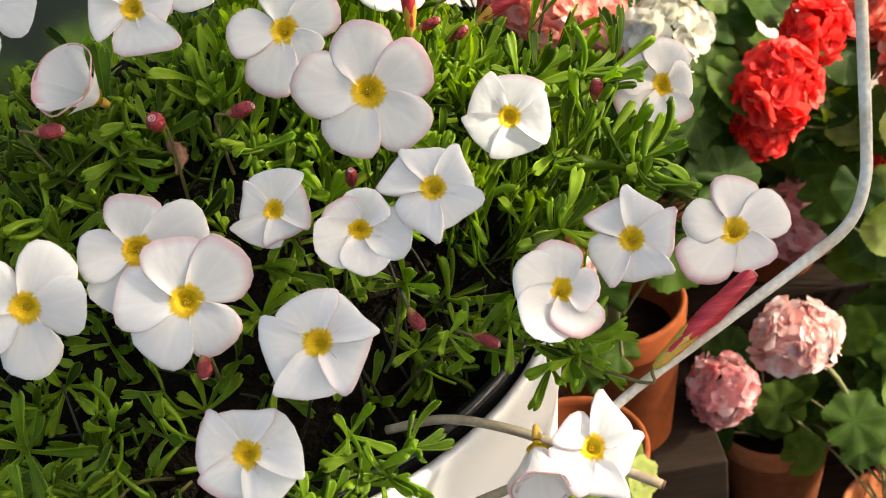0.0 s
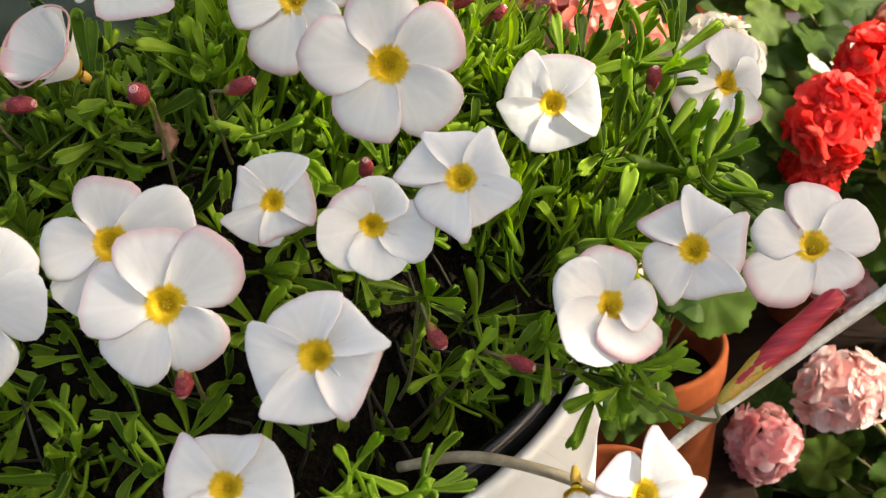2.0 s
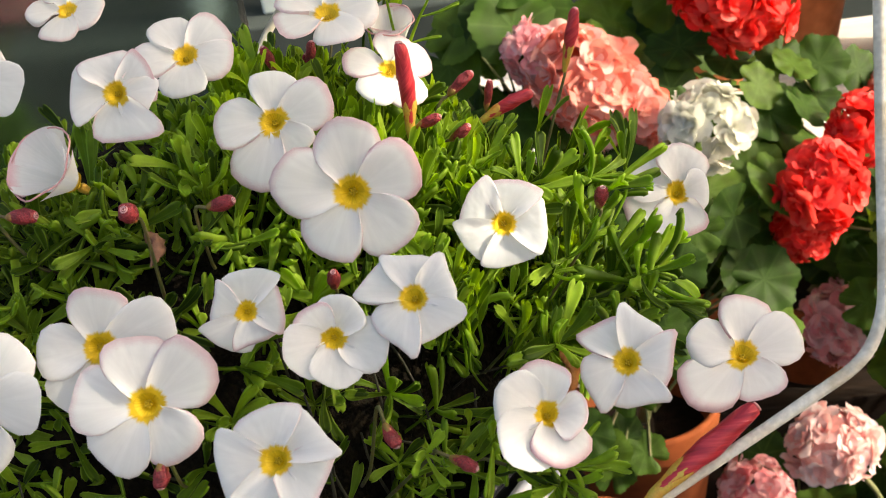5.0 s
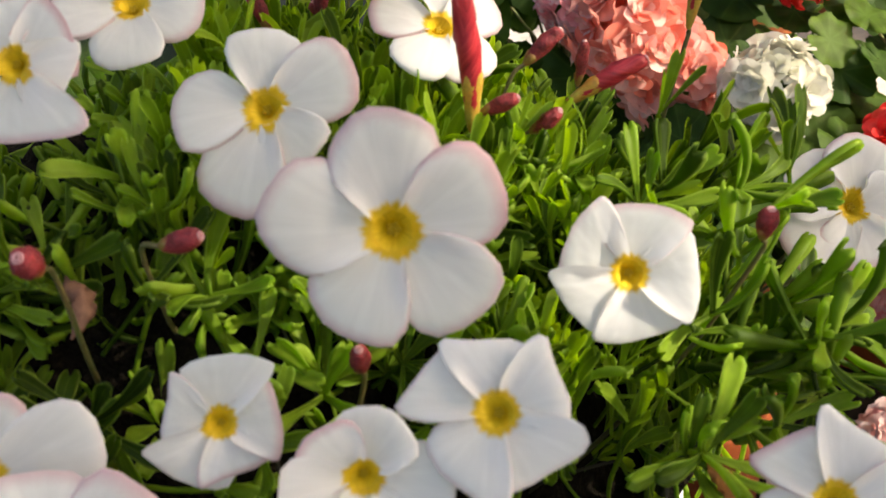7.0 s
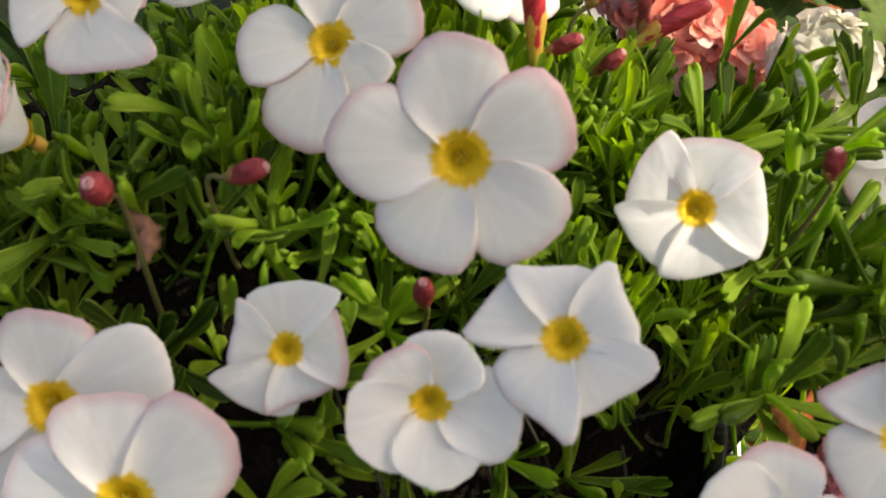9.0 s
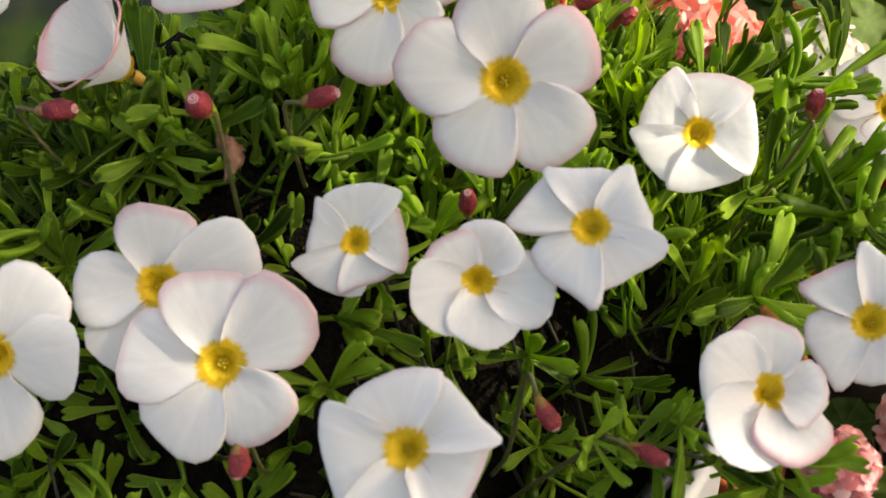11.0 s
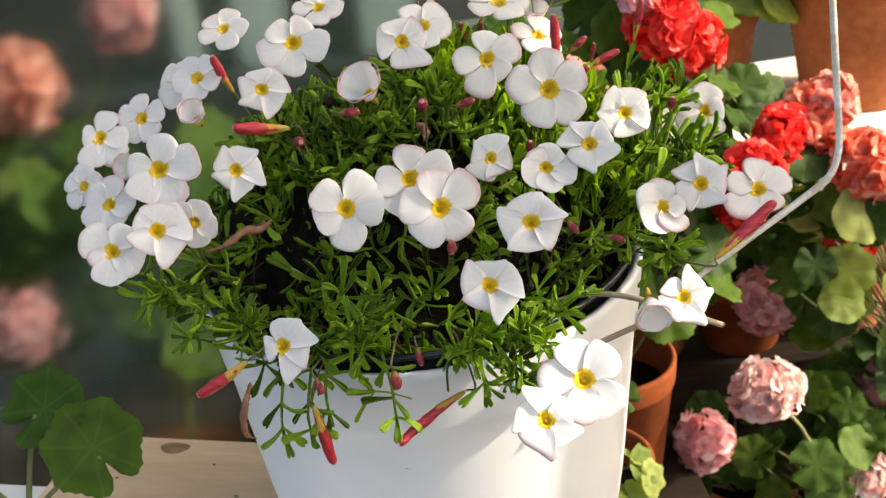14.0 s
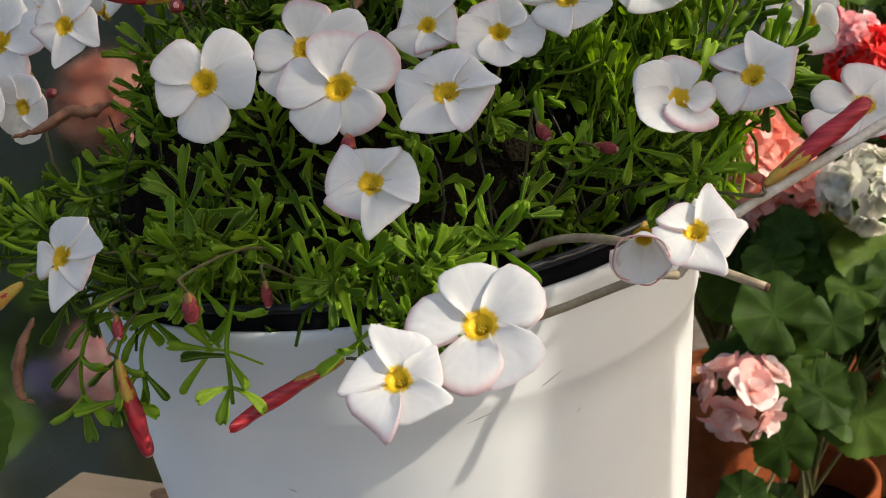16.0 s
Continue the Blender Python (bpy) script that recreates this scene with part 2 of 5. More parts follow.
M_PINE = pine_material()
M_KNOT = speckled("dark pine knot", (0.20, 0.10, 0.05), (0.34, 0.19, 0.10), 130, 0.6)


# ---- mesh helpers ----
def mesh_of(name, verts, faces, mat=None, uvs=None, smooth=True):
    me = bpy.data.meshes.new(name)
    me.from_pydata([tuple(v) for v in verts], [], [tuple(f) for f in faces])
    if uvs is not None:
        layer = me.uv_layers.new(name="UVMap")
        idx = np.empty(len(me.loops), dtype=np.int32)
        me.loops.foreach_get("vertex_index", idx)
        layer.data.foreach_set("uv", np.asarray(uvs, dtype=np.float32)[idx].ravel())
    if smooth:
        me.polygons.foreach_set("use_smooth", [True] * len(me.polygons))
    if mat:
        me.materials.append(mat)
    me.update()
    return me


def child(name, me, parent, m=None, label="", kind=""):
    ob = new(name, me)
    ob.parent = parent
    if m is not None:
        ob.matrix_local = m
    return tagged(ob, label, kind=kind)


def grid_faces(rows, cols, close=False):
    out = []
    for r in range(rows - 1):
        for c in range(cols if close else cols - 1):
            d = (c + 1) % cols
            out.append((r * cols + c, r * cols + d, (r + 1) * cols + d, (r + 1) * cols + c))
    return out


def smooth_line(points, n):
    """Catmull-Rom through the points."""
    p = [Vector(q) for q in points]
    p = [p[0] * 2 - p[1]] + p + [p[-1] * 2 - p[-2]]
    out = []
    for i in range(1, len(p) - 2):
        for k in range(n):
            t = k / n
            a, b, c, d = p[i - 1:i + 3]
            out.append(0.5 * ((2 * b) + (c - a) * t + (2 * a - 5 * b + 4 * c - d) * t * t + (3 * b - a - 3 * c + d) * t ** 3))
    return out + [p[-2]]


def tube(points, radii, sides=8, n=5, caps=True):
    """Verts, faces and uvs of a tube through the points."""
    line = smooth_line(points, n)
    stops = np.linspace(0, 1, len(radii))
    verts, uvs = [], []
    side = Vector((0.31, 0.87, 0.13)).normalized()
    for i, q in enumerate(line):
        ahead = (line[min(i + 1, len(line) - 1)] - line[max(i - 1, 0)]).normalized()
        side = (side - ahead * side.dot(ahead)).normalized()
        other = ahead.cross(side)
        r = float(np.interp(i / (len(line) - 1), stops, radii))
        for k in range(sides):
            a = 2 * math.pi * k / sides
            verts.append(q + (side * math.cos(a) + other * math.sin(a)) * r)
            uvs.append((abs(2 * k / sides - 1) * 2, i / (len(line) - 1) * 4))
    faces = grid_faces(len(line), sides, True)
    if caps:
        faces += [tuple(range(sides))[::-1], tuple(range(len(verts) - sides, len(verts)))]
    return verts, faces, uvs


def lathe(profile, sides=48, wobble=0.0):
    verts = []
    for r, z in profile:
        for k in range(sides):
            a = 2 * math.pi * k / sides
            rr = r * (1 + wobble * math.sin(3 * a + z * 20))
            verts.append((rr * math.cos(a), rr * math.sin(a), z))
    faces = grid_faces(len(profile), sides, True)
    return verts, faces


def joined(pieces):
    """One (verts, faces, uvs) out of several."""
    verts, faces, uvs = [], [], []
    for v, f, *u in pieces:
        base = len(verts)
        verts += [tuple(q) for q in v]
        faces += [tuple(i + base for i in g) for g in f]
        uvs += list(u[0]) if u else [(0.5, 0.5)] * len(v)
    return verts, faces, uvs


def empty(name, at=(0, 0, 0)):
    ob = new(name)
    ob.location = at
    return ob


def box_mesh(name, size, mat, edge=0.002):
    bm = bmesh.new()
    bmesh.ops.create_cube(bm, size=1)
    bmesh.ops.scale(bm, vec=size, verts=bm.verts)
    if edge:
        bmesh.ops.bevel(bm, geom=bm.edges[:], offset=edge, segments=2, affect="EDGES", profile=0.5)
    me = bpy.data.meshes.new(name)
    bm.to_mesh(me)
    bm.free()
    me.materials.append(mat)
    return me

# ---- the ledge, the ground and the glass ----
LEDGE_Z = 0.033
LEDGE_TURN = math.degrees(math.atan2(-0.34, 0.94))
FLOOR_Z = -0.62


def on_ledge(u, v, z):
    """u along the ledge, v across it towards the glass."""
    c, s = math.cos(radians(LEDGE_TURN)), math.sin(radians(LEDGE_TURN))
    return (u * c - v * s, u * s + v * c, z)


def ledge_pose(u, v, z):
    return Matrix.Translation(on_ledge(u, v, z)) @ pose(0, 0, 0, 0, 0, LEDGE_TURN)


# floor tone darkened to carry the dim background
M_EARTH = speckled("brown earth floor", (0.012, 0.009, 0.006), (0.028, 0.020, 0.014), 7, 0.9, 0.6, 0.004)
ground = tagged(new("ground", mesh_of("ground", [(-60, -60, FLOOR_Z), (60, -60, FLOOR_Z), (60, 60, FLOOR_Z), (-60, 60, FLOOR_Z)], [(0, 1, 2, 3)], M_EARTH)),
                "dark brown earth floor under the pots", "ground", kind="structure")
sill = tagged(new("window_sill", box_mesh("window_sill", (0.45, 0.155, 0.028), M_SILL, 0.004)), "white painted window sill under the planter", "sill", kind="structure")
sill.matrix_world = ledge_pose(-0.175, -0.076, LEDGE_Z - 0.0155)
knee_wall = tagged(new("sill_wall", box_mesh("sill_wall", (0.42, 0.20, LEDGE_Z - 0.0295 - FLOOR_Z), M_SILL, 0.003)), "white painted low wall under the sill", "wall", kind="structure")
knee_wall.matrix_world = ledge_pose(-0.170, -0.045, (LEDGE_Z - 0.0295 + FLOOR_Z) / 2)
plank = tagged(new("pine_board", box_mesh("pine_board", (0.306, 0.069, 0.020), M_PINE, 0.0015)), "pale knotty pine board beside the white sill", "board", kind="structure")
plank.matrix_world = ledge_pose(-0.103, 0.0365, LEDGE_Z - 0.010)
for knot_u, knot_v, knot_r in ((-0.1917, 0.0610, 0.85), (-0.215, 0.030, 0.10), (-0.16, 0.047, 0.09), (-0.135, 0.02, 0.12)):
    v, f = lathe([(0.0001, 0.0006), (0.0030, 0.0008), (0.0052, 0.0005), (0.0078, 0.0007), (0.0090, 0.0001)], 22, 0.07)
    k = child("knot", mesh_of("knot", v, f, M_KNOT), plank, label="dark oval knot")
    k.matrix_parent_inverse = plank.matrix_world.inverted()
    k.matrix_world = ledge_pose(knot_u, knot_v, LEDGE_Z) @ Matrix.Diagonal((1.25 * knot_r, 0.72 * knot_r, 1, 1))

# ---- the planter ----
RIM_Z, RIM_R = 0.200, 0.100
planter = tagged(empty("planter", (0, 0, LEDGE_Z + 0.0005)), "round white plastic bucket planter with a black inner pot", "planter")
H = RIM_Z - planter.location.z


def wall_r(z):
    """Outer radius at a height below the rim."""
    return RIM_R + 0.112 * z - 0.9 * max(0.0, -z - 0.10) ** 2


prof = [(0.001, 0.0), (wall_r(-H) - 0.006, 0.0), (wall_r(-H) - 0.001, 0.002), (wall_r(-H), 0.006)]
prof += [(wall_r(-H + z), z) for z in np.linspace(0.012, H - 0.032, 14)]
prof += [(wall_r(-0.031) + 0.0009, H - 0.0305), (wall_r(-0.029) + 0.0012, H - 0.028)]
prof += [(wall_r(-z) + 0.0012, H - z) for z in (0.02, 0.01, 0.004)]
prof += [(RIM_R + 0.0010, H - 0.0008), (RIM_R - 0.0002, H), (RIM_R - 0.0022, H - 0.0006), (RIM_R - 0.0030, H - 0.004), (RIM_R - 0.012, H - 0.08), (0.0006, H - 0.081)]
v, f = lathe(prof, 96)
bucket = child("bucket", mesh_of("bucket", v, f, M_WHITE_POT), planter, label="smooth white plastic bucket with a few scratches")
prof = [(0.0860, H - 0.070), (0.0925, H - 0.02), (0.0955, H - 0.001), (0.0968, H + 0.0034), (0.0982, H + 0.0042), (0.0986, H + 0.0056), (0.0978, H + 0.0068), (0.0955, H + 0.0062), (0.0938, H + 0.0040), (0.0915, H - 0.010), (0.0840, H - 0.065), (0.0006, H - 0.066)]
v, f = lathe(prof, 80)
child("inner_pot", mesh_of("inner_pot", v, f, M_BLACK_POT), planter, label="black plastic nursery pot")
v, f = lathe([(0.0895, H - 0.014), (0.07, H - 0.011), (0.045, H - 0.008), (0.02, H - 0.007), (0.0006, H - 0.007)], 40, 0.01)
child("soil", mesh_of("soil", v, f, M_SOIL), planter)
M_SCRATCH = speckled("grey scuff", (0.30, 0.28, 0.26), (0.5, 0.48, 0.46), 400, 0.8)
for ang, z, ln, tilt in ((-52, -0.040, 0.0016, 30), (-103, -0.050, 0.0030, -20), (-63, -0.064, 0.0010, 50), (-98, -0.078, 0.0009, 0), (-58, -0.027, 0.010, 24), (-70, -0.033, 0.007, 12), (-112, -0.071, 0.0008, 80)):
    a = radians(ang)
    r = wall_r(z) + 0.0006
    pts = []
    for k in np.linspace(-0.5, 0.5, 4):
        aa, zz = a + k * ln * math.cos(radians(tilt)) / r, z + k * ln * math.sin(radians(tilt))
        rr = wall_r(zz) + (0.0012 if zz > -0.029 else 0.0)
        pts.append((rr * math.cos(aa), rr * math.sin(aa), H + zz))
    v, f, u = tube(pts, [0.00005, 0.00016, 0.00005], 5, 2)
    child("scratch", mesh_of("scratch", v, f, M_SCRATCH), bucket)

# ---- the oxalis ----
plant = tagged(empty("oxalis_plant", (0, 0, RIM_Z - 0.01)), "dense flowering oxalis with white yellow-throated flowers in the planter", "plant")
PLANT_INV = plant.matrix_basis.inverted()
VIEW_UP = Vector((0.155, 0.441, 0.884))
VIEWER = Vector((0.02, -0.44, 0.45))


def edge_r(a):
    """How far the leaves reach from the middle, by the angle in degrees."""
    return float(np.interp(a % 360, [0, 40, 90, 140, 180, 200, 215, 240, 265, 290, 312, 335, 360], [0.122, 0.122, 0.125, 0.125, 0.116, 0.106, 0.101, 0.098, 0.097, 0.088, 0.083, 0.094, 0.122]))


def dome(x, y):
    """Height of the leaf cushion."""
    top = 0.3025 - 0.0421 * x + 0.0882 * y - 2.715 * x * x - 4.261 * y * y + 0.056 * x * y
    top -= 0.0125 + 0.015 * math.exp(-((x + 0.005) ** 2 + (y + 0.068) ** 2) / 0.0011)
    k = min(1.0, math.hypot(x, y) / edge_r(math.degrees(math.atan2(y, x))))
    top = max(top, 0.215)
    return 0.2 + (top - 0.2) * (1 - k ** 5)


def dome_normal(x, y):
    e = 0.004
    return Vector((-(dome(x + e, y) - dome(x - e, y)) / (2 * e), -(dome(x, y + e) - dome(x, y - e)) / (2 * e), 1)).normalized()


# petals: a unit flower has a radius of 1; outlines run from the lower to the upper edge of the overlap, as degrees and radius
OUTLINES = {
    "round": ((-47, 0.32), (-46, 0.57), (-36, 0.82), (-20, 0.96), (0, 1.0), (17, 0.965), (31, 0.85), (41, 0.60), (43, 0.32)),
    "broad": ((-58, 0.36), (-57, 0.62), (-44, 0.85), (-23, 0.97), (0, 1.0), (19, 0.97), (35, 0.87), (46, 0.64), (49, 0.36)),
    "penta": ((-90, 0.32), (-90, 0.58), (-80, 0.84), (-64, 0.87), (-38, 0.83), (-19, 0.88), (-5, 0.975), (1, 0.99), (6, 0.87), (11, 0.62), (17, 0.32)),
    "star": ((-82, 0.32), (-82, 0.54), (-70, 0.76), (-50, 0.79), (-28, 0.81), (-10, 0.93), (0, 1.0), (7, 0.88), (13, 0.64), (19, 0.32)),
}
CUPS = {"round": (0.30, -0.05), "broad": (0.42, 0.03), "penta": (0.38, 0.0), "star": (0.33, 0.0)}
THROAT_R = 0.165


def petal(style, seed):
    """A petal with its tip along +y, its right edge lying over the next one; it rises from the throat and arches outwards."""
    rnd = random.Random(seed)
    cup, fold = CUPS[style]
    rows, cols = 16, 15
    wob = [rnd.uniform(-1, 1) for _ in range(6)]
    ends = [Vector((r * math.sin(radians(a)), r * math.cos(radians(a)), 0)) for a, r in OUTLINES[style]]
    line = smooth_line(ends, 6)
    picks = [line[round(j * (len(line) - 1) / (cols - 1))] for j in range(cols)]
    middle = (OUTLINES[style][0][0] + OUTLINES[style][-1][0]) / 2
    verts, uvs = [], []
    for i in range(rows):
        s = i / (rows - 1)
        q = math.sin(s * math.pi / 2)
        z = -0.035 + cup * 0.80 * q - (cup + 0.06) * 0.38 * q ** 2.4
        for j in range(cols):
            t = 2 * j / (cols - 1) - 1
            a = radians(middle + 56 * t)
            inner = Vector((THROAT_R * math.sin(a), THROAT_R * math.cos(a), 0))
            end = picks[j] * (1 + 0.035 * math.sin(4 * t + 6 * wob[5]) + 0.022 * math.sin(10 * t + 6 * wob[2]))
            flat = inner.lerp(end, q)
            lift = z + (0.035 + 0.060 * min(1, s * 1.35)) * t + fold * t * t * min(1, s * 1.5)
            lift += 0.045 * s * s * (wob[0] * math.sin(3 * t + wob[1] * 3) + wob[2] * math.cos(5 * t + wob[3] * 3))
            lift -= 0.05 * s ** 6 * (1 + wob[4])
            lift += 0.014 * s * math.exp(-((t - 0.25 * wob[2]) / 0.16) ** 2) * wob[1]
            lift += 0.11 * s ** 4 * max(0.0, abs(t) - 0.5) * 2 * (wob[0] if t > 0 else wob[3])
            verts.append((flat.x, flat.y, lift))
            far = min(1, max(0, (s - 0.15) / 0.35))
            uvs.append((0.5 + 0.5 * t, flat.length * (1 - far) + (THROAT_R + (1 - THROAT_R) * q) * far))
    return verts, grid_faces(rows, cols), uvs


PETALS = {}
for n, style in enumerate(OUTLINES):
    for k in range(5):
        V, F, U = petal(style, 10 * n + k)
        PETALS[style, k, 1] = mesh_of("petal", V, F, M_PETAL, U)
        PETALS[style, k, -1] = mesh_of("petal", [(-x, y, z) for x, y, z in V], [f[::-1] for f in F], M_PETAL, U)
PETALS_PINK = {}
for key, me in PETALS.items():
    PETALS_PINK[key] = me.copy()
    PETALS_PINK[key].materials[0] = M_PETAL_PINK

V, F = lathe([(0.070, -0.24), (0.10, -0.30), (0.085, -0.42), (0.05, -0.58), (0.004, -0.62)], 12)
CORE = mesh_of("flower", V, F, M_CALYX)
# the funnel
prof = [(0.010, -0.225), (0.050, -0.215), (0.090, -0.175), (0.125, -0.125), (0.155, -0.080), (0.185, -0.050), (0.215, -0.036)]
V, F = lathe(prof, 30)
THROAT = mesh_of("throat", V, F, M_THROAT, [(k / 30 * 5 % 1, r) for r, z in prof for k in range(30)])
pieces = []
for k in range(6):
    a = k * math.pi * 2 / 5
    r = 0.036 if k else 0.0
    v, f, u = tube([(0, 0, -0.22), (r * math.cos(a), r * math.sin(a), -0.16), (1.2 * r * math.cos(a), 1.2 * r * math.sin(a), -0.10)], [0.010, 0.012, 0.026, 0.026, 0.006], 6, 3)
    pieces.append((v, f, u))
STIGMA = mesh_of("stigma", *joined(pieces)[:2], M_STIGMA)


def stalk(parent, inv, a, axis, reach, r=0.00055):
    """A thin stalk from a flower's base down into the cushion."""
    a = Vector(a)
    mid = a - Vector(axis) * reach
    out = math.hypot(a.x, a.y)
    if out > 0.098:
        # over the rim and down into the pot
        flat = Vector((a.x, a.y, 0)) / out
        bend = flat * 0.099 + Vector((0, 0, max(0.214, min(a.z - 0.004, 0.232))))
        foot = flat * 0.070 + Vector((0, 0, 0.198))
        pts = [a, mid, bend, foot]
    else:
        foot = Vector((a.x * 0.82, a.y * 0.82, min(a.z - 0.02, dome(a.x * 0.82, a.y * 0.82) - 0.012)))
        pts = [a, mid, mid * 0.45 + foot * 0.55 - Vector((0, 0, 0.004)), foot]
    v, f, u = tube([inv @ q for q in pts], [r, r, r * 1.1], 6, 4)
    return child("stalk", mesh_of("stalk", v, f, M_STALK), parent)


FLOWER_DISCS = []


def flower(style, at, lean_x, lean_z, hand, pink, tips, seed=None):
    """An open flower. tips: where its petals end, in degrees clockwise from the top and in millimetres; hand: the way the petals overlap."""
    seed = round(1e5 * abs(sum(at))) if seed is None else seed
    rnd = random.Random(seed)
    p = Vector(at)
    n = (VIEWER - p).normalized() * 0.72 + dome_normal(p.x, p.y) * 0.28
    n = (n + Vector((lean_x, 0, lean_z))).normalized()
    up = (VIEW_UP - n * VIEW_UP.dot(n)).normalized()
    x = up.cross(n)
    m = Matrix((x, up, n)).transposed().to_4x4()
    m.translation = p + n * 0.0035
    radius = sum(r for a, r in tips) / 5000
    FLOWER_DISCS.append((m.translation.copy(), n, radius))
    m = m @ Matrix.Scale(radius, 4)
    core = child("flower", CORE, plant, PLANT_INV @ m)
    for k, (a, r) in enumerate(tips):
        me = (PETALS_PINK if pink else PETALS)[style, rnd.randrange(5), hand]
        long = max(0.6, min(1.3, r / 1000 / radius))
        tilt = pose(0, 0, 0.004 * rnd.uniform(-1, 1), rnd.uniform(-4, 4) + (13 if pink == 2 else 0), rnd.uniform(-2.5, 2.5), -a)
        child("petal", me, core, tilt @ Matrix.Diagonal((0.45 * long + 0.55, long, 1.0, 1)))
    child("throat", THROAT, core)
    child("stigma", STIGMA, core)
    stalk(core, m.inverted(), m @ Vector((0, 0, -0.6)), n, 0.008)


flower("round", (-0.0289, -0.0723, 0.2609), 0, 0, -1, 0, ((-119, 13.8), (-61, 15), (31, 15.9), (87, 15.5), (171, 16.4)))
flower("round", (0.0071, -0.0732, 0.2553), 0, 0, -1, 0, ((-150, 16.6), (-87, 17), (-14, 16.1), (49, 18.1), (138, 14.4)))
flower("penta", (0.0297, -0.0584, 0.2664), 0, 0, 1, 0, ((-165, 8.8), (-111, 11), (-43, 9.5), (40, 11.5), (118, 9.9)))
flower("broad", (0.0493, -0.0692, 0.2637), 0, 0, 1, 2, ((-114, 12.2), (-56, 9.4), (23, 9.5), (105, 12.3), (176, 11.3)))
flower("star", (0.0681, -0.0677, 0.2692), 0, 0.1, -1, 1, ((-93, 13.3), (-42, 11.6), (29, 11.4), (104, 12.9), (174, 13.9)))
flower("penta", (0.089, -0.0382, 0.2687), 0, 0, 1, 0, ((-155, 11.7), (-91, 11.9), (-22, 12.3), (48, 12.1), (126, 12)))
flower("round", (0.0568, -0.0489, 0.2878), 0, 0, -1, 1, ((-154, 16.1), (-84, 17.8), (-12, 16.3), (60, 15.8), (133, 16.2)))
flower("round", (0.0375, -0.0166, 0.2923), 0, 0.1, -1, 1, ((-164, 17.3), (-95, 15.1), (-2, 12.9), (62, 15), (140, 11.1)))
flower("broad", (0.1384, 0.0132, 0.242), 0.3, 0, -1, 1, ((-179, 14), (-130, 18.7), (-71, 15.1), (2, 14.2), (77, 7)))
flower("star", (0.1127, -0.0649, 0.2436), 0, 0, -1, 1, ((-159, 13.1), (-67, 13), (-7, 13.6), (56, 12.9), (129, 13.2)))
flower("round", (0.1421, -0.0475, 0.2278), 0.25, 0.3, -1, 1, ((-134, 18.8), (-75, 13.8), (4, 15.3), (62, 15.4), (154, 12.7)))
flower("broad", (0.0922, -0.0791, 0.2424), 0.35, 0.1, 1, 2, ((-131, 15.1), (-71, 13.7), (-11, 11.9), (110, 8.2), (173, 13)))
flower("penta", (0.0382, -0.0983, 0.255), 0, 0, 1, 0, ((-143, 14.4), (-69, 14.3), (20, 12), (82, 13.4), (153, 13.3)))
flower("penta", (0.019, -0.11, 0.2381), 0, 0, 1, 0, ((-122, 12), (-43, 12.2), (35, 10.8), (113, 13.7), (170, 15.9)))
flower("star", (-0.058, -0.1145, 0.2296), -0.3, -0.2, 1, 0, ((-67, 7.5), (37, 12.2), (83, 14.4), (130, 13), (167, 14.7)))
flower("round", (0.0451, -0.1448, 0.2141), 0, 0, -1, 1, ((-179, 16.9), (-90, 16.9), (-20, 15.5), (44, 15.6), (136, 17.4)))
flower("star", (0.0287, -0.1579, 0.2087), 0, 0.2, -1, 0, ((-115, 13.1), (-38, 13.5), (38, 10.3), (111, 13.8), (174, 16.2)))
flower("star", (0.0924, -0.1042, 0.2161), 0.2, 0.1, -1, 0, ((-162, 13), (-82, 9.8), (13, 13.3), (79, 12.2), (151, 14.3)))
flower("penta", (-0.102, -0.0661, 0.2605), -0.1, 0, 1, 0, ((-109, 12.1), (-47, 10.4), (39, 12.1), (108, 15.6), (170, 16.7)))
flower("star", (-0.0678, -0.0621, 0.2794), 0, 0, 1, 0, ((-178, 12), (-105, 9.4), (-24, 10.1), (52, 11.6), (117, 12.8)))
flower("round", (-0.1004, -0.0375, 0.2745), -0.1, 0, 1, 0, ((-149, 15.7), (-87, 12.4), (13, 14.3), (79, 18.6), (151, 17.4)))
flower("penta", (0.0034, -0.0201, 0.3064), 0, 0.1, -1, 1, ((-135, 12.7), (-62, 10.8), (22, 11.1), (72, 10.4), (126, 15.6)))
flower("round", (-0.0411, 0.0058, 0.305), 0, 0, -1, 0, ((-175, 15.8), (-119, 16.7), (-57, 12.4), (31, 11.9), (99, 16.4)))
flower("penta", (-0.0562, -0.0136, 0.2932), 0, 0, 1, 0, ((-126, 11.1), (-62, 10.3), (28, 9.2), (96, 12.4), (167, 13.5)))
flower("round", (-0.003, -0.063, 0.265), 0, 0, -1, 0, ((-157, 16.3), (-99, 13.4), (-2, 13.9), (68, 17.7), (125, 14.5)))


def plain_flower(style, at, radius, turn, lean_x, lean_z, pink):
    """A flower of the far side, with evenly spread petals."""
    rnd = random.Random(round(1e5 * abs(sum(at))))
    tips = [(turn + 72 * k + rnd.uniform(-9, 9), 1000 * radius * rnd.uniform(0.88, 1.08)) for k in range(5)]
    flower(style, at, lean_x, lean_z, rnd.choice((-1, 1)), pink, tips)


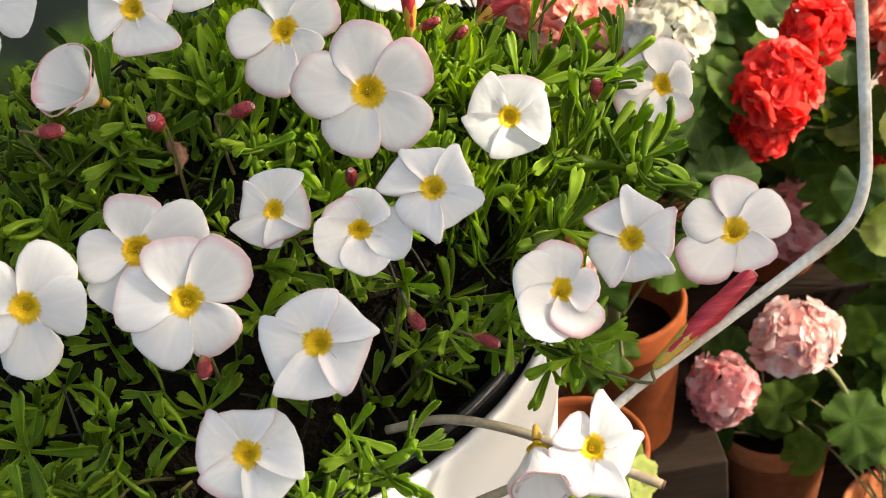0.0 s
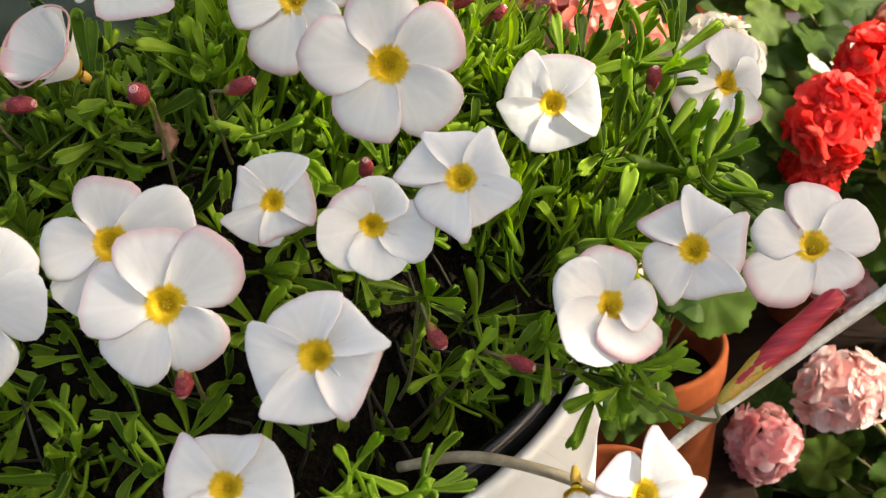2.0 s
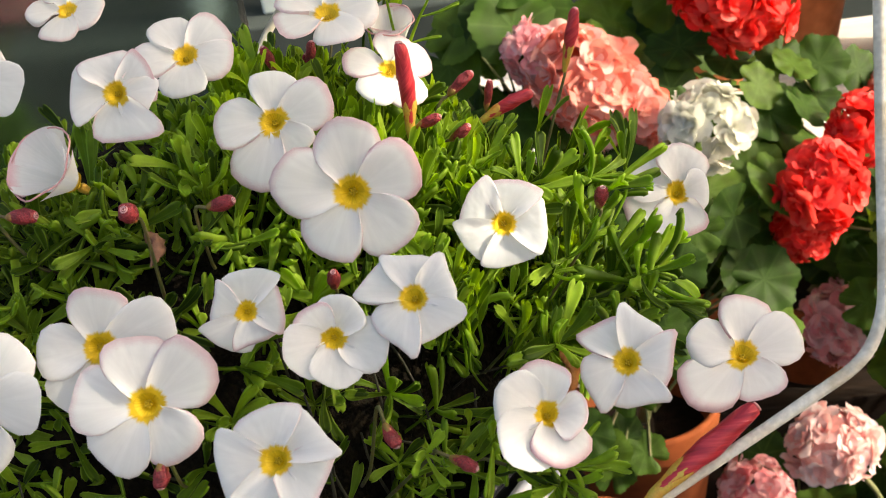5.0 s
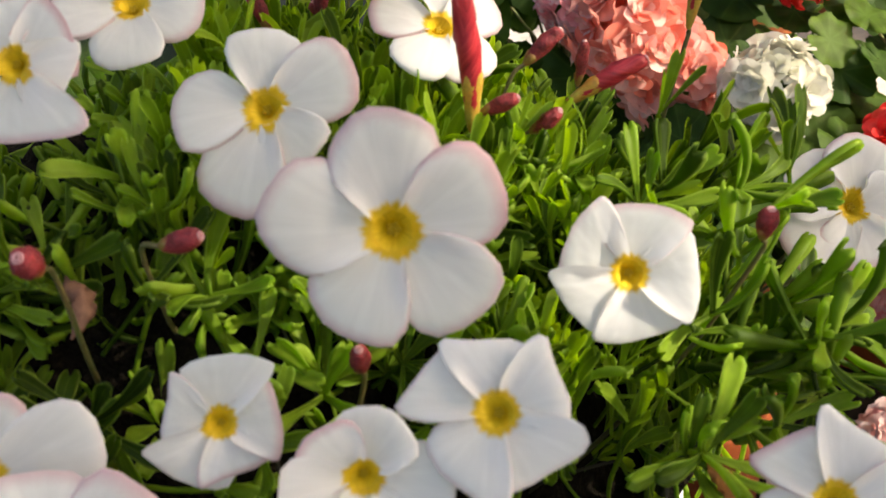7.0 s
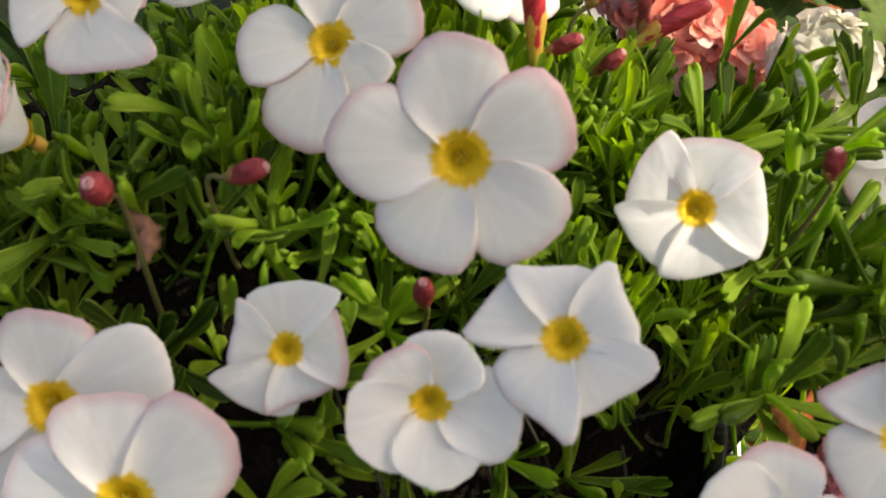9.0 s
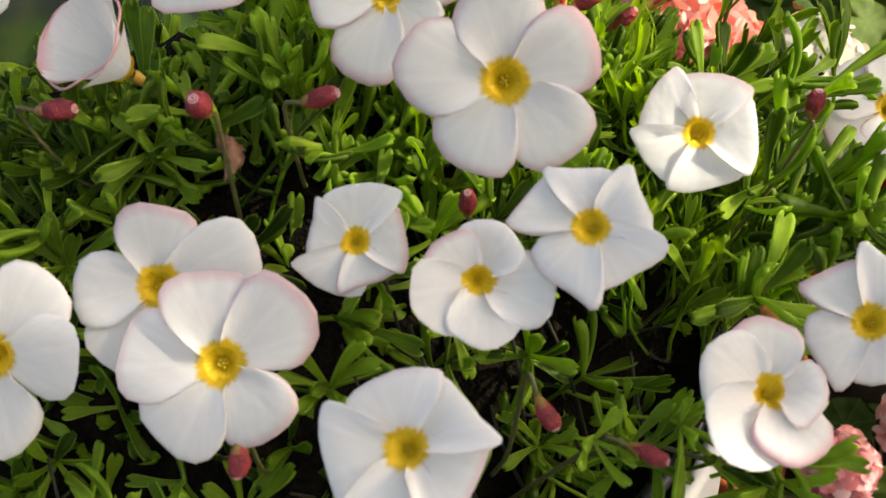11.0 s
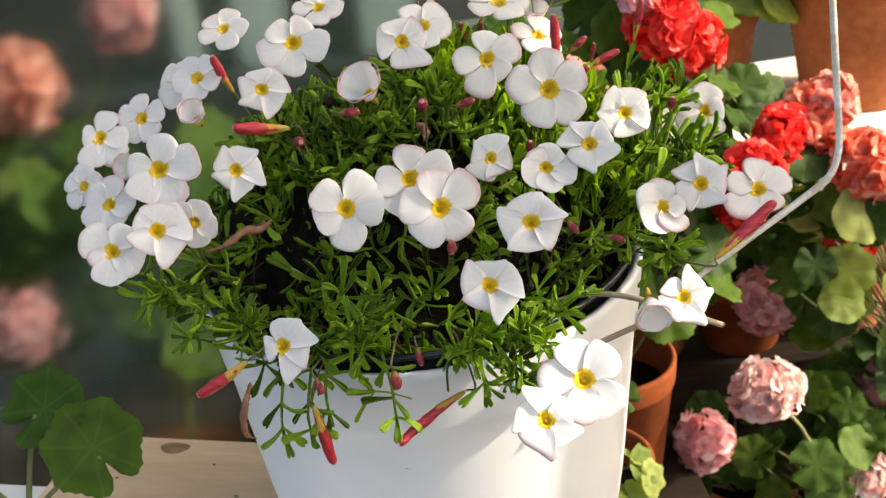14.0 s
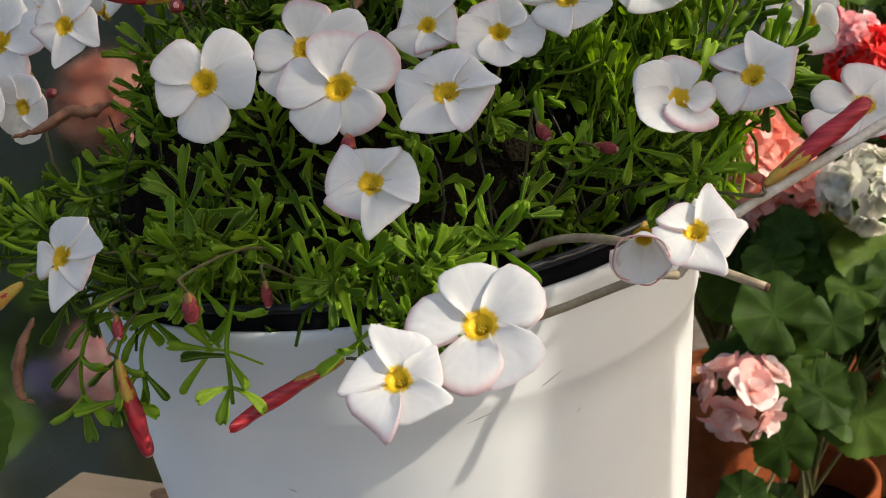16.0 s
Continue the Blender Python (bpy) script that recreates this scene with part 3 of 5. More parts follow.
flower("round", (-0.1312, 0.015, 0.2723), -0.3, 0.1, 1, 0, ((-169, 15.5), (-85, 6), (18, 13), (94, 13.3), (139, 16.8)))
plain_flower("round", (-0.1117, 0.02, 0.2763), 0.0125, -10, -0.2, 0.2, 0)
plain_flower("broad", (-0.1364, -0.008, 0.2599), 0.0105, 0, -0.6, 0, 0)
plain_flower("broad", (-0.1227, -0.034, 0.2604), 0.0120, 12, -0.5, 0, 1)
flower("broad", (-0.1225, -0.056, 0.2497), -0.2, 0, 1, 1, ((-136, 9.7), (-58, 14.5), (39, 12), (121, 13.9), (176, 15.6)))
plain_flower("round", (-0.0845, 0.02, 0.2903), 0.0130, 30, -0.2, 0.4, 0)
plain_flower("round", (-0.0704, 0.03, 0.307), 0.0125, 8, -0.1, 0.6, 0)
plain_flower("round", (-0.029, 0.06, 0.302), 0.0140, 40, 0, 0.9, 0)
plain_flower("round", (0.05, 0.025, 0.302), 0.0150, 15, 0.1, 1.0, 0)
plain_flower("round", (0.014, 0.008, 0.302), 0.0140, 33, 0.2, 0.6, 0)
plain_flower("round", (0.064, 0.015, 0.288), 0.0130, 0, 0.3, 0.6, 1)
plain_flower("broad", (-0.098, 0.06, 0.276), 0.0130, 20, -0.6, 0.4, 0)
plain_flower("broad", (-0.087, -0.056, 0.259), 0.0105, 40, -0.3, -0.5, 0)

# half-open flowers: petals still standing round the throat
def cup_petal(mouth, seed):
    """One wall of a half-open flower along +z, a length of 1, lapping over the next."""
    rnd = random.Random(seed)
    rows, cols = 12, 11
    wob = [rnd.uniform(-1, 1) for _ in range(4)]
    verts, uvs = [], []
    for i in range(rows):
        s = i / (rows - 1)
        for j in range(cols):
            t = 2 * j / (cols - 1) - 1
            a = radians(56) * t * (0.75 + 0.25 * s)
            r = (0.09 + mouth * s ** 0.85) * (1 + 0.075 * t + 0.04 * wob[0] * s * math.sin(3 * t + 3 * wob[1])) + 0.05 * s ** 6
            z = -0.12 + s * (1.0 - 0.10 * abs(t) ** 2.5 + 0.05 * wob[2] * t)
            verts.append((r * math.sin(a), r * math.cos(a), z))
            uvs.append((0.5 + 0.5 * t, 0.10 + 0.90 * s))
    return mesh_of("petal", verts, grid_faces(rows, cols), M_PETAL_PINK, uvs)


def cup_flower(at, axis, radius, mouth, seed):
    rnd = random.Random(seed)
    n = Vector(axis).normalized()
    m = n.to_track_quat("Z", "Y").to_matrix().to_4x4() @ Matrix.Rotation(rnd.uniform(0, 6), 4, "Z")
    m.translation = Vector(at)
    m = m @ Matrix.Scale(radius, 4)
    core = child("flower", CORE, plant, PLANT_INV @ m, "half-open flower with pink petal backs")
    for k in range(5):
        child("petal", cup_petal(mouth, 5 * seed + k), core, pose(0, 0, 0, rnd.uniform(-5, 5), 0, -72 * k + rnd.uniform(-8, 8)))
    ring = []
    for k in range(31):
        a = 2 * math.pi * k / 30
        r = (0.09 + mouth + 0.05) * (1.02 + 0.035 * math.sin(5 * a + seed))
        ring.append((r * math.sin(a), r * math.cos(a), 0.83 + 0.03 * math.sin(5 * a + 2 * seed)))
    v, f, u = tube(ring, [0.018, 0.018], 6, 1, False)
    child("petal_edge", mesh_of("petal_edge", v, f, M_BUD_TIP), core, label="thin dull red petal edge")
    child("throat", THROAT, core)
    child("stigma", STIGMA, core)
    stalk(core, m.inverted(), m @ Vector((0, 0, -0.6)), n, 0.006)


cup_flower((0.0805, -0.1030, 0.2175), (-0.10, -0.97, -0.20), 0.0122, 0.40, 1)
cup_flower((-0.0125, -0.0250, 0.2885), (-0.35, -0.52, 0.75), 0.0130, 0.56, 2)
cup_flower((-0.1180, 0.0020, 0.2620), (-0.2, -0.8, 0.45), 0.0115, 0.34, 3)
cup_flower((-0.0873, 0.0061, 0.2780), (-0.1, -0.6, 0.6), 0.0115, 0.34, 4)
cup_flower((0.0660, 0.0300, 0.2900), (0.0, -0.3, 0.9), 0.0120, 0.40, 5)


# rolled red buds
def bud(tip, base, r, seed, name="bud", mat=None):
    """A twist of rolled petals; short ones are plump and end in a pale whorl."""
    rnd = random.Random(seed)
    tip, base = Vector(tip), Vector(base)
    ln = (tip - base).length
    long = ln > 0.0135
    n = (tip - base).normalized()
    m = n.to_track_quat("Z", "Y").to_matrix().to_4x4() @ Matrix.Rotation(rnd.uniform(0, 6), 4, "Z")
    m.translation = base
    sides, rows = 16, 20
    bend = (rnd.uniform(-1, 1) * 0.10 * ln, rnd.uniform(-1, 1) * 0.10 * ln)
    verts, uvs = [], []
    for i in range(rows):
        s = i / (rows - 1)
        if long:
            rr = r * (0.42 + 0.62 * min(1, s * 1.9) ** 0.8) * (1 - 0.30 * max(0, (s - 0.55) / 0.45))
        else:
            rr = r * (0.55 + 0.50 * math.sin(min(1, s * 1.5) * math.pi / 2)) * (1 - 0.38 * max(0, (s - 0.45) / 0.55) ** 1.4)
        if s > 0.93:
            rr *= 0.86 if s < 0.999 else 0.40
        for k in range(sides):
            a = 2 * math.pi * k / sides + s * (3.2 if long else 2.2)
            ridge = 1 + 0.20 * ((k * 3.0 / sides + 0.15 * math.sin(5 * s)) % 1.0) - 0.10
            verts.append((rr * ridge * math.cos(a) + bend[0] * s * s, rr * ridge * math.sin(a) + bend[1] * s * s, ln * min(s, 0.98 if i == rows - 1 else 1)))
            uvs.append((4 * abs(2 * k / sides - 1), s * ln / r * 0.9))
    faces = grid_faces(rows, sides, True) + [tuple(range(len(verts) - sides, len(verts)))]
    core = child(name, mesh_of(name, verts, faces, mat or (M_BUD if long else M_BUD_PLAIN), uvs), plant, PLANT_INV @ m, "withered brown flower" if mat else "rolled red and pale striped bud" if long else "small closed dull red bud")
    if mat:
        return
    # the rolled edge seen at the end
    whorl = []
    for k in range(15):
        a, q = k * 0.85, r * (0.62 - 0.036 * k) * (0.8 if long else 0.72)
        whorl.append((q * math.cos(a) + bend[0], q * math.sin(a) + bend[1], ln * 0.975 + 0.00002 * k))
    v, f, u = tube(whorl, [r * 0.07, r * 0.09, r * 0.06], 5, 2)
    child("whorl", mesh_of("whorl", v, f, M_BUD_TIP), core, label="pale rolled petal edge")
    v, f = lathe([(0.0004, -0.003), (r * 0.35, -0.0024), (r * 0.58, 0.0), (r * 0.66, ln * 0.12), (r * 0.86, ln * 0.24), (r * 0.88, ln * 0.31), (r * 0.78, ln * 0.34)] if long else [(0.0004, -0.0012), (r * 0.45, -0.0008), (r * 0.72, 0.0004), (r * 0.80, 0.0012), (r * 0.70, 0.0014)], 9, 0.12)
    child("calyx", mesh_of("calyx", v, f, M_CALYX if long else M_CALYX_SMALL), core)
    stalk(core, m.inverted(), m @ Vector((0, 0, -0.0035 if long else -0.001)), n, 0.004, 0.00045)


def oriented(at, axis, ln):
    a = Vector(axis).normalized()
    return tuple(Vector(at) + a * ln * 0.5), tuple(Vector(at) - a * ln * 0.5)


FRONT_BUDS = [
    ((0.07, -0.002, 0.292), (0.12, 0.05, 1.0), 0.024, 0.0021),
    ((0.126, -0.083, 0.2315), (0.8, 0.3, 0.45), 0.03, 0.0026),
    ((-0.05, -0.116, 0.188), (0.12, -0.1, -1.0), 0.024, 0.0022),
    ((-0.011, -0.118, 0.1915), (-0.92, -0.3, -0.3), 0.03, 0.002),
    ((-0.084, -0.113, 0.218), (-0.75, -0.1, -0.42), 0.02, 0.0023),
    ((-0.02, -0.139, 0.223), (0.05, -0.2, -1.0), 0.0095, 0.0023),
    ((0.0069, -0.0497, 0.29), (-0.1, -0.55, 0.6), 0.0085, 0.0026),
    ((0.0251, -0.0386, 0.284), (0.7, -0.3, 0.25), 0.011, 0.0021),
    ((0.0479, -0.0456, 0.264), (0.05, -0.4, 0.75), 0.009, 0.0019),
]
MIDDLE_BUDS = [
    ((0.1139, -0.0216, 0.264), (0.15, -0.1, 0.9), 0.009, 0.0021),
    ((0.058, -0.075, 0.239), (0.3, -0.6, -0.5), 0.0085, 0.002),
    ((0.074, -0.082, 0.235), (0.8, -0.5, -0.1), 0.01, 0.0018),
    ((-0.0263, -0.061, 0.268), (0.5, -0.5, 0.5), 0.009, 0.0021),
    ((0.009, -0.085, 0.244), (0.0, -0.6, -0.6), 0.008, 0.0022),
    ((-0.0436, -0.0428, 0.28), (0.2, -0.7, 0.3), 0.009, 0.0024),
    ((-0.06, -0.03, 0.283), (-0.95, -0.1, 0.15), 0.02, 0.0026),
    ((-0.0215, -0.0374, 0.287), (0.9, -0.3, 0.1), 0.011, 0.0023),
    ((0.115, 0.033, 0.286), (0.25, 0.05, 0.9), 0.016, 0.0018),
]
CROWN_BUDS = [
    ((-0.075, 0.015, 0.295), (-0.35, 0.0, 0.8), 0.016, 0.002),
    ((-0.048, -0.118, 0.212), (0.2, -0.6, -0.6), 0.009, 0.0017),
    ((-0.01, -0.115, 0.216), (0.1, -0.4, -0.8), 0.009, 0.0016),
    ((0.042, 0.035, 0.29), (0.1, 0.0, 1.0), 0.013, 0.0017),
    ((0.033, 0.02, 0.296), (-0.2, 0.0, 1.0), 0.012, 0.0017),
    ((0.083, 0.015, 0.284), (0.6, 0.1, 0.5), 0.013, 0.0019),
    ((0.095, 0.02, 0.274), (0.8, 0.1, 0.4), 0.015, 0.0019),
    ((-0.086, -0.045, 0.26), (0.5, -0.5, 0.1), 0.008, 0.0018),
]
SHOULDER_BUDS = [
    ((0.039, 0.045, 0.283), (0.2, 0.0, 1.0), 0.013, 0.0017),
    ((0.048, 0.06, 0.296), (0.2, 0.0, 1.0), 0.014, 0.0016),
    ((0.074, -0.002, 0.2815), (0.85, -0.2, 0.4), 0.0105, 0.0017),
    ((0.09, 0.02, 0.2775), (0.25, 0.0, 1.0), 0.013, 0.0014),
    ((0.0815, 0.0, 0.276), (0.7, -0.3, 0.5), 0.01, 0.0017),
]
for k, (at, axis, ln, r) in enumerate(FRONT_BUDS + MIDDLE_BUDS + CROWN_BUDS + SHOULDER_BUDS):
    tip, base = oriented(at, axis, ln if ln > 0.0135 else ln * 0.62)
    bud(tip, base, r if ln > 0.0135 else r * 0.86, 300 + k)


def shrivelled(points, r, mat, label):
    """A limp, dried flower: a crumpled strip twisted round itself."""
    v, f, u = tube([PLANT_INV @ Vector(q) for q in points], [r * 0.3, r * 0.8, r * 1.1, r * 0.8, r, r * 0.5, r * 0.15], 9, 6)
    v = [q + Vector((noise.noise(q * 900), noise.noise(q * 900 + Vector((9, 0, 0))), noise.noise(q * 900 + Vector((0, 9, 0))))) * r * 0.55 for q in v]
    child("withered_flower", mesh_of("withered_flower", v, f, mat), plant, label=label)


shrivelled([(-0.0575, -0.0700, 0.2600), (-0.0630, -0.0722, 0.2580), (-0.0680, -0.0735, 0.2592), (-0.0750, -0.0760, 0.2560), (-0.0840, -0.0780, 0.2545)], 0.0017, M_DRY, "withered brown flower")
shrivelled([(-0.0735, -0.1100, 0.2140), (-0.0765, -0.1140, 0.2080), (-0.0782, -0.1160, 0.2020), (-0.0778, -0.1175, 0.1965), (-0.0745, -0.1180, 0.1945)], 0.0014, M_DRY, "withered brown flower")
shrivelled([(0.0985, -0.0480, 0.2370), (0.1010, -0.0500, 0.2345), (0.1000, -0.0530, 0.2310), (0.0970, -0.0560, 0.2285)], 0.0017, M_ORANGE, "withered rust-orange flower")
shrivelled([(0.0040, -0.0330, 0.2760), (0.0075, -0.0370, 0.2745), (0.0060, -0.0420, 0.2720)], 0.0017, M_DRY, "withered brown flower")

# leaves: narrow wedge leaflets with a notched tip, three to seven on a short stalk
def leaflet(ln, w, rnd, droop, fleshy=True):
    """A club-shaped leaflet, channelled above, with a blunt notched tip; a fleshy one is rounded below."""
    rows = [(0.0, 0.26), (0.22, 0.34), (0.45, 0.52), (0.66, 0.80), (0.82, 1.0), (0.93, 0.96), (0.99, 0.62)]
    verts, uvs = [], []
    sway, hook = rnd.uniform(-0.26, 0.26), rnd.uniform(-0.10, 0.10)
    for s, q in rows:
        x = w * 0.5 * q
        thick = w * (0.14 + 0.10 * q)
        z = -droop * s * s * ln + hook * ln * math.sin(3.1 * s)
        y, c = s * ln, sway * s * s * ln
        notch = 0.10 * ln if s == 0.99 else 0.03 * ln if s == 0.93 else 0.0
        verts += [(c - x, y, z + 0.42 * x), (c - 0.52 * x, y + 0.1 * notch, z + 0.14 * x), (c, y - notch, z - 0.02 * x), (c + 0.52 * x, y + 0.1 * notch, z + 0.14 * x), (c + x, y, z + 0.42 * x)]
        uvs += [(1.0, s), (0.5, s), (0.0, s), (0.5, s), (1.0, s)]
        if fleshy:
            verts += [(c + 0.60 * x, y, z + 0.10 * x - thick), (c, y - notch, z - 0.05 * x - thick * 1.2), (c - 0.60 * x, y, z + 0.10 * x - thick)]
            uvs += [(0.6, s), (0.2, s), (0.6, s)]
    if not fleshy:
        return np.array(verts), grid_faces(len(rows), 5), uvs
    end = 8 * (len(rows) - 1)
    tip = [tuple(end + i for i in q) for q in ((0, 1, 6, 7), (1, 2, 3, 6), (3, 4, 5, 6))]
    return np.array(verts), grid_faces(len(rows), 8, True) + tip, uvs


def tuft(seed, count, narrow=False):
    """Leaflets radiating from one point round +z."""
    rnd = random.Random(seed)
    pieces = []
    for k in range(count):
        v, f, u = leaflet(rnd.uniform(0.0090, 0.0150) * (0.95 if narrow else 1.0), rnd.uniform(0.0025, 0.0033), rnd, rnd.uniform(-0.34, 0.30), not narrow)
        spread = rnd.uniform(5, 36) if narrow else rnd.uniform(24, 72)
        m = Matrix.Rotation(2 * math.pi * (k + rnd.uniform(-0.3, 0.3)) / count, 4, "Z") @ Matrix.Rotation(radians(90 - spread), 4, "X") @ Matrix.Rotation(radians(rnd.uniform(-40, 40)), 4, "Y")
        pieces.append(([tuple(m @ Vector(q)) for q in v], f, u))
    v, f, u = tube([(0, 0, 0.0005), (rnd.uniform(-1, 1) * 0.001, rnd.uniform(-1, 1) * 0.001, -0.006), (rnd.uniform(-1, 1) * 0.003, rnd.uniform(-1, 1) * 0.003, -0.014)], [0.0005, 0.0004], 4, 2, False)
    pieces.append((v, f, [(0.4, 0.5)] * len(v)))
    return joined(pieces)


TUFTS = [tuft(700 + k, (3, 3, 4, 5, 6, 7)[k % 6], narrow=k >= 18) for k in range(26)]
TUFT_MESHES = [mesh_of("leaf", *t[:2], M_LEAF_PART, t[2]) for t in TUFTS]
rnd = random.Random(5)
places = []
shoots = []
while len(shoots) < 600:
    x, y = rnd.uniform(-0.145, 0.135), rnd.uniform(-0.115, 0.13)
    a = math.degrees(math.atan2(y, x))
    if math.hypot(x, y) > edge_r(a) * 0.99 or any((x - q) ** 2 + (y - w) ** 2 < (0.0046 if y < -0.035 else 0.0044) ** 2 for q, w in shoots):
        continue
    shoots.append((x, y))
    deep = abs(rnd.gauss(0, 0.006))
    if noise.noise(Vector((x * 52, y * 52, 3.0))) < -0.02:
        if (y < 0.0 and rnd.random() < 0.3) or (x < 0.045 and 0.0 <= y < 0.06 and rnd.random() < 0.65):
            continue
        deep += 0.008
    if x < 0.04 and -0.01 <= y < 0.085:
        if rnd.random() < 0.5:
            continue
        deep += 0.007
    n = dome_normal(x, y)
    axis = (n * 0.8 + Vector((0.06, -0.10, 0.45)) + Vector((rnd.gauss(0, 1), rnd.gauss(0, 1), rnd.gauss(0, 1))) * 0.34).normalized()
    top = Vector((x, y, dome(x, y))) - n * (deep + 0.004)
    for k in range(rnd.choice((2, 2, 3)) if y > -0.02 and x > 0.045 else rnd.choice((1, 2, 2, 3))):
        lean = (axis + Vector((rnd.gauss(0, 1), rnd.gauss(0, 1), rnd.gauss(0, 1))) * (0.10 if k == 0 else 0.55)).normalized()
        places.append((top - axis * 0.0055 * k, lean, x > 0.035 and y > -0.03))
# upright shoots on the sunny shoulder
crowd = 0
while crowd < 260:
    x, y = rnd.uniform(0.015, 0.126), rnd.uniform(-0.032, 0.066)
    if math.hypot(x, y) > edge_r(math.degrees(math.atan2(y, x))) * 0.97:
        continue
    crowd += 1
    top = Vector((x, y, dome(x, y) + 0.0015 + 0.004 * (x > 0.06) - abs(rnd.gauss(0, 0.006))))
    for k in range(2):
        lean = Vector((0.16 + rnd.gauss(0, 0.22), rnd.gauss(-0.05, 0.18), 1.0)).normalized()
        places.append((top - lean * 0.006 * k, lean, True))
# long leaves on the sunny edge
for x, y, z, ax, ay, az in ((0.118, -0.024, 0.236, 0.7, -0.2, 0.6), (0.112, -0.010, 0.250, 0.6, 0.0, 0.8), (0.104, -0.026, 0.250, 0.3, -0.3, 0.9), (0.112, -0.037, 0.234, 0.7, -0.4, 0.5),
                            (0.098, -0.046, 0.238, 0.4, -0.5, 0.6), (0.095, -0.010, 0.262, 0.2, -0.2, 1.0), (0.121, -0.012, 0.240, 0.9, 0.0, 0.4), (0.116, 0.004, 0.252, 0.5, 0.1, 0.8)):
    for k in range(2):
        axis = (Vector((ax, ay, az)) + Vector((rnd.gauss(0, 1), rnd.gauss(0, 1), rnd.gauss(0, 1))) * 0.25).normalized()
        places.append((Vector((x, y, z)) - axis * 0.006 * k, axis, False))
# sprays that hang over the rim
for cx, cy, cz, count, spread in ((-0.032, -0.097, 0.224, 15, 0.009), (-0.075, -0.080, 0.222, 12, 0.009), (-0.058, -0.100, 0.213, 5, 0.008), (-0.028, -0.104, 0.212, 4, 0.008), (0.018, -0.112, 0.217, 22, 0.011),
                                  (0.024, -0.117, 0.207, 9, 0.008), (-0.100, -0.050, 0.226, 16, 0.009), (0.080, -0.078, 0.228, 9, 0.009), (0.044, -0.100, 0.226, 4, 0.008),
                                  (0.100, -0.072, 0.226, 5, 0.008), (0.120, -0.022, 0.236, 9, 0.009), (0.10, 0.0, 0.258, 20, 0.014),
                                  (0.06, 0.05, 0.296, 8, 0.008)):
    for k in range(count):
        p = Vector((cx + rnd.gauss(0, spread), cy + rnd.gauss(0, spread * 0.6), cz + rnd.gauss(0, spread * 0.5)))
        if p.z < 0.214 and 0.088 < math.hypot(p.x, p.y) < 0.113:
            out = 0.113 / math.hypot(p.x, p.y)
            p.x, p.y = p.x * out, p.y * out
        lift = Vector((0.2, -0.1, 1.3)) if cz > 0.25 else Vector((0, -0.2, 0.35))
        axis = (Vector((p.x, p.y, 0)).normalized() * 0.5 + lift + Vector((rnd.gauss(0, 1), rnd.gauss(0, 1), rnd.gauss(0, 1))) * 0.4).normalized()
        places.append((p, axis, cz > 0.25))


def leaf_pose(p, axis, turn, size):
    m = axis.to_track_quat("Z", "Y").to_matrix().to_4x4() @ Matrix.Rotation(turn, 4, "Z") @ Matrix.Scale(size, 4)
    m.translation = p
    return m


def clear_of_flowers(p, axis):
    """Whether a tuft neither stands before an open flower nor grows through it."""
    for c, n, r in FLOWER_DISCS:
        for reach in (0.0, 0.005, 0.010, 0.015):
            d = p + axis * reach - c
            h = d.dot(n)
            if -0.004 < h < 0.024 and (d - n * h).length < r * 0.84 + 0.002:
                return False
    return True


places = [q for q in places if clear_of_flowers(q[0], q[1])]
near_first = sorted(range(len(places)), key=lambda k: (places[k][0].y + 0.4 * abs(places[k][0].x - 0.03) - places[k][0].z * 1.2))
single = set(near_first[:300])
bulk_v, bulk_f, bulk_u, base = [], [], [], 0
ARR = [(np.array(t[0]), np.array([f for f in t[1]], dtype=np.int32), np.array(t[2])) for t in TUFTS]
for k, (p, axis, upright) in enumerate(places):
    kind, turn, size = 18 + rnd.randrange(8) if upright and rnd.random() < 0.75 else rnd.randrange(18), rnd.uniform(0, 6.28), rnd.uniform(0.8, 1.2) * (1.12 if p.x > 0.094 and p.y > -0.05 else 0.92 if p.y < -0.088 and p.x > 0 else 0.98 if p.y < -0.045 else 1.0)
    m = PLANT_INV @ leaf_pose(p, axis, turn, size)
    if k in single:
        child("leaf", TUFT_MESHES[kind], plant, m)
        continue
    v, f, u = ARR[kind]
    mm = np.array(m)
    bulk_v.append(v @ mm[:3, :3].T + mm[:3, 3])
    bulk_f.append(f + base)
    bulk_u.append(u)
    base += len(v)
foliage = child("foliage", mesh_of("foliage", np.concatenate(bulk_v), np.concatenate(bulk_f), M_LEAF, np.concatenate(bulk_u)), plant, label="cushion of narrow notched green leaves", kind="stuff")

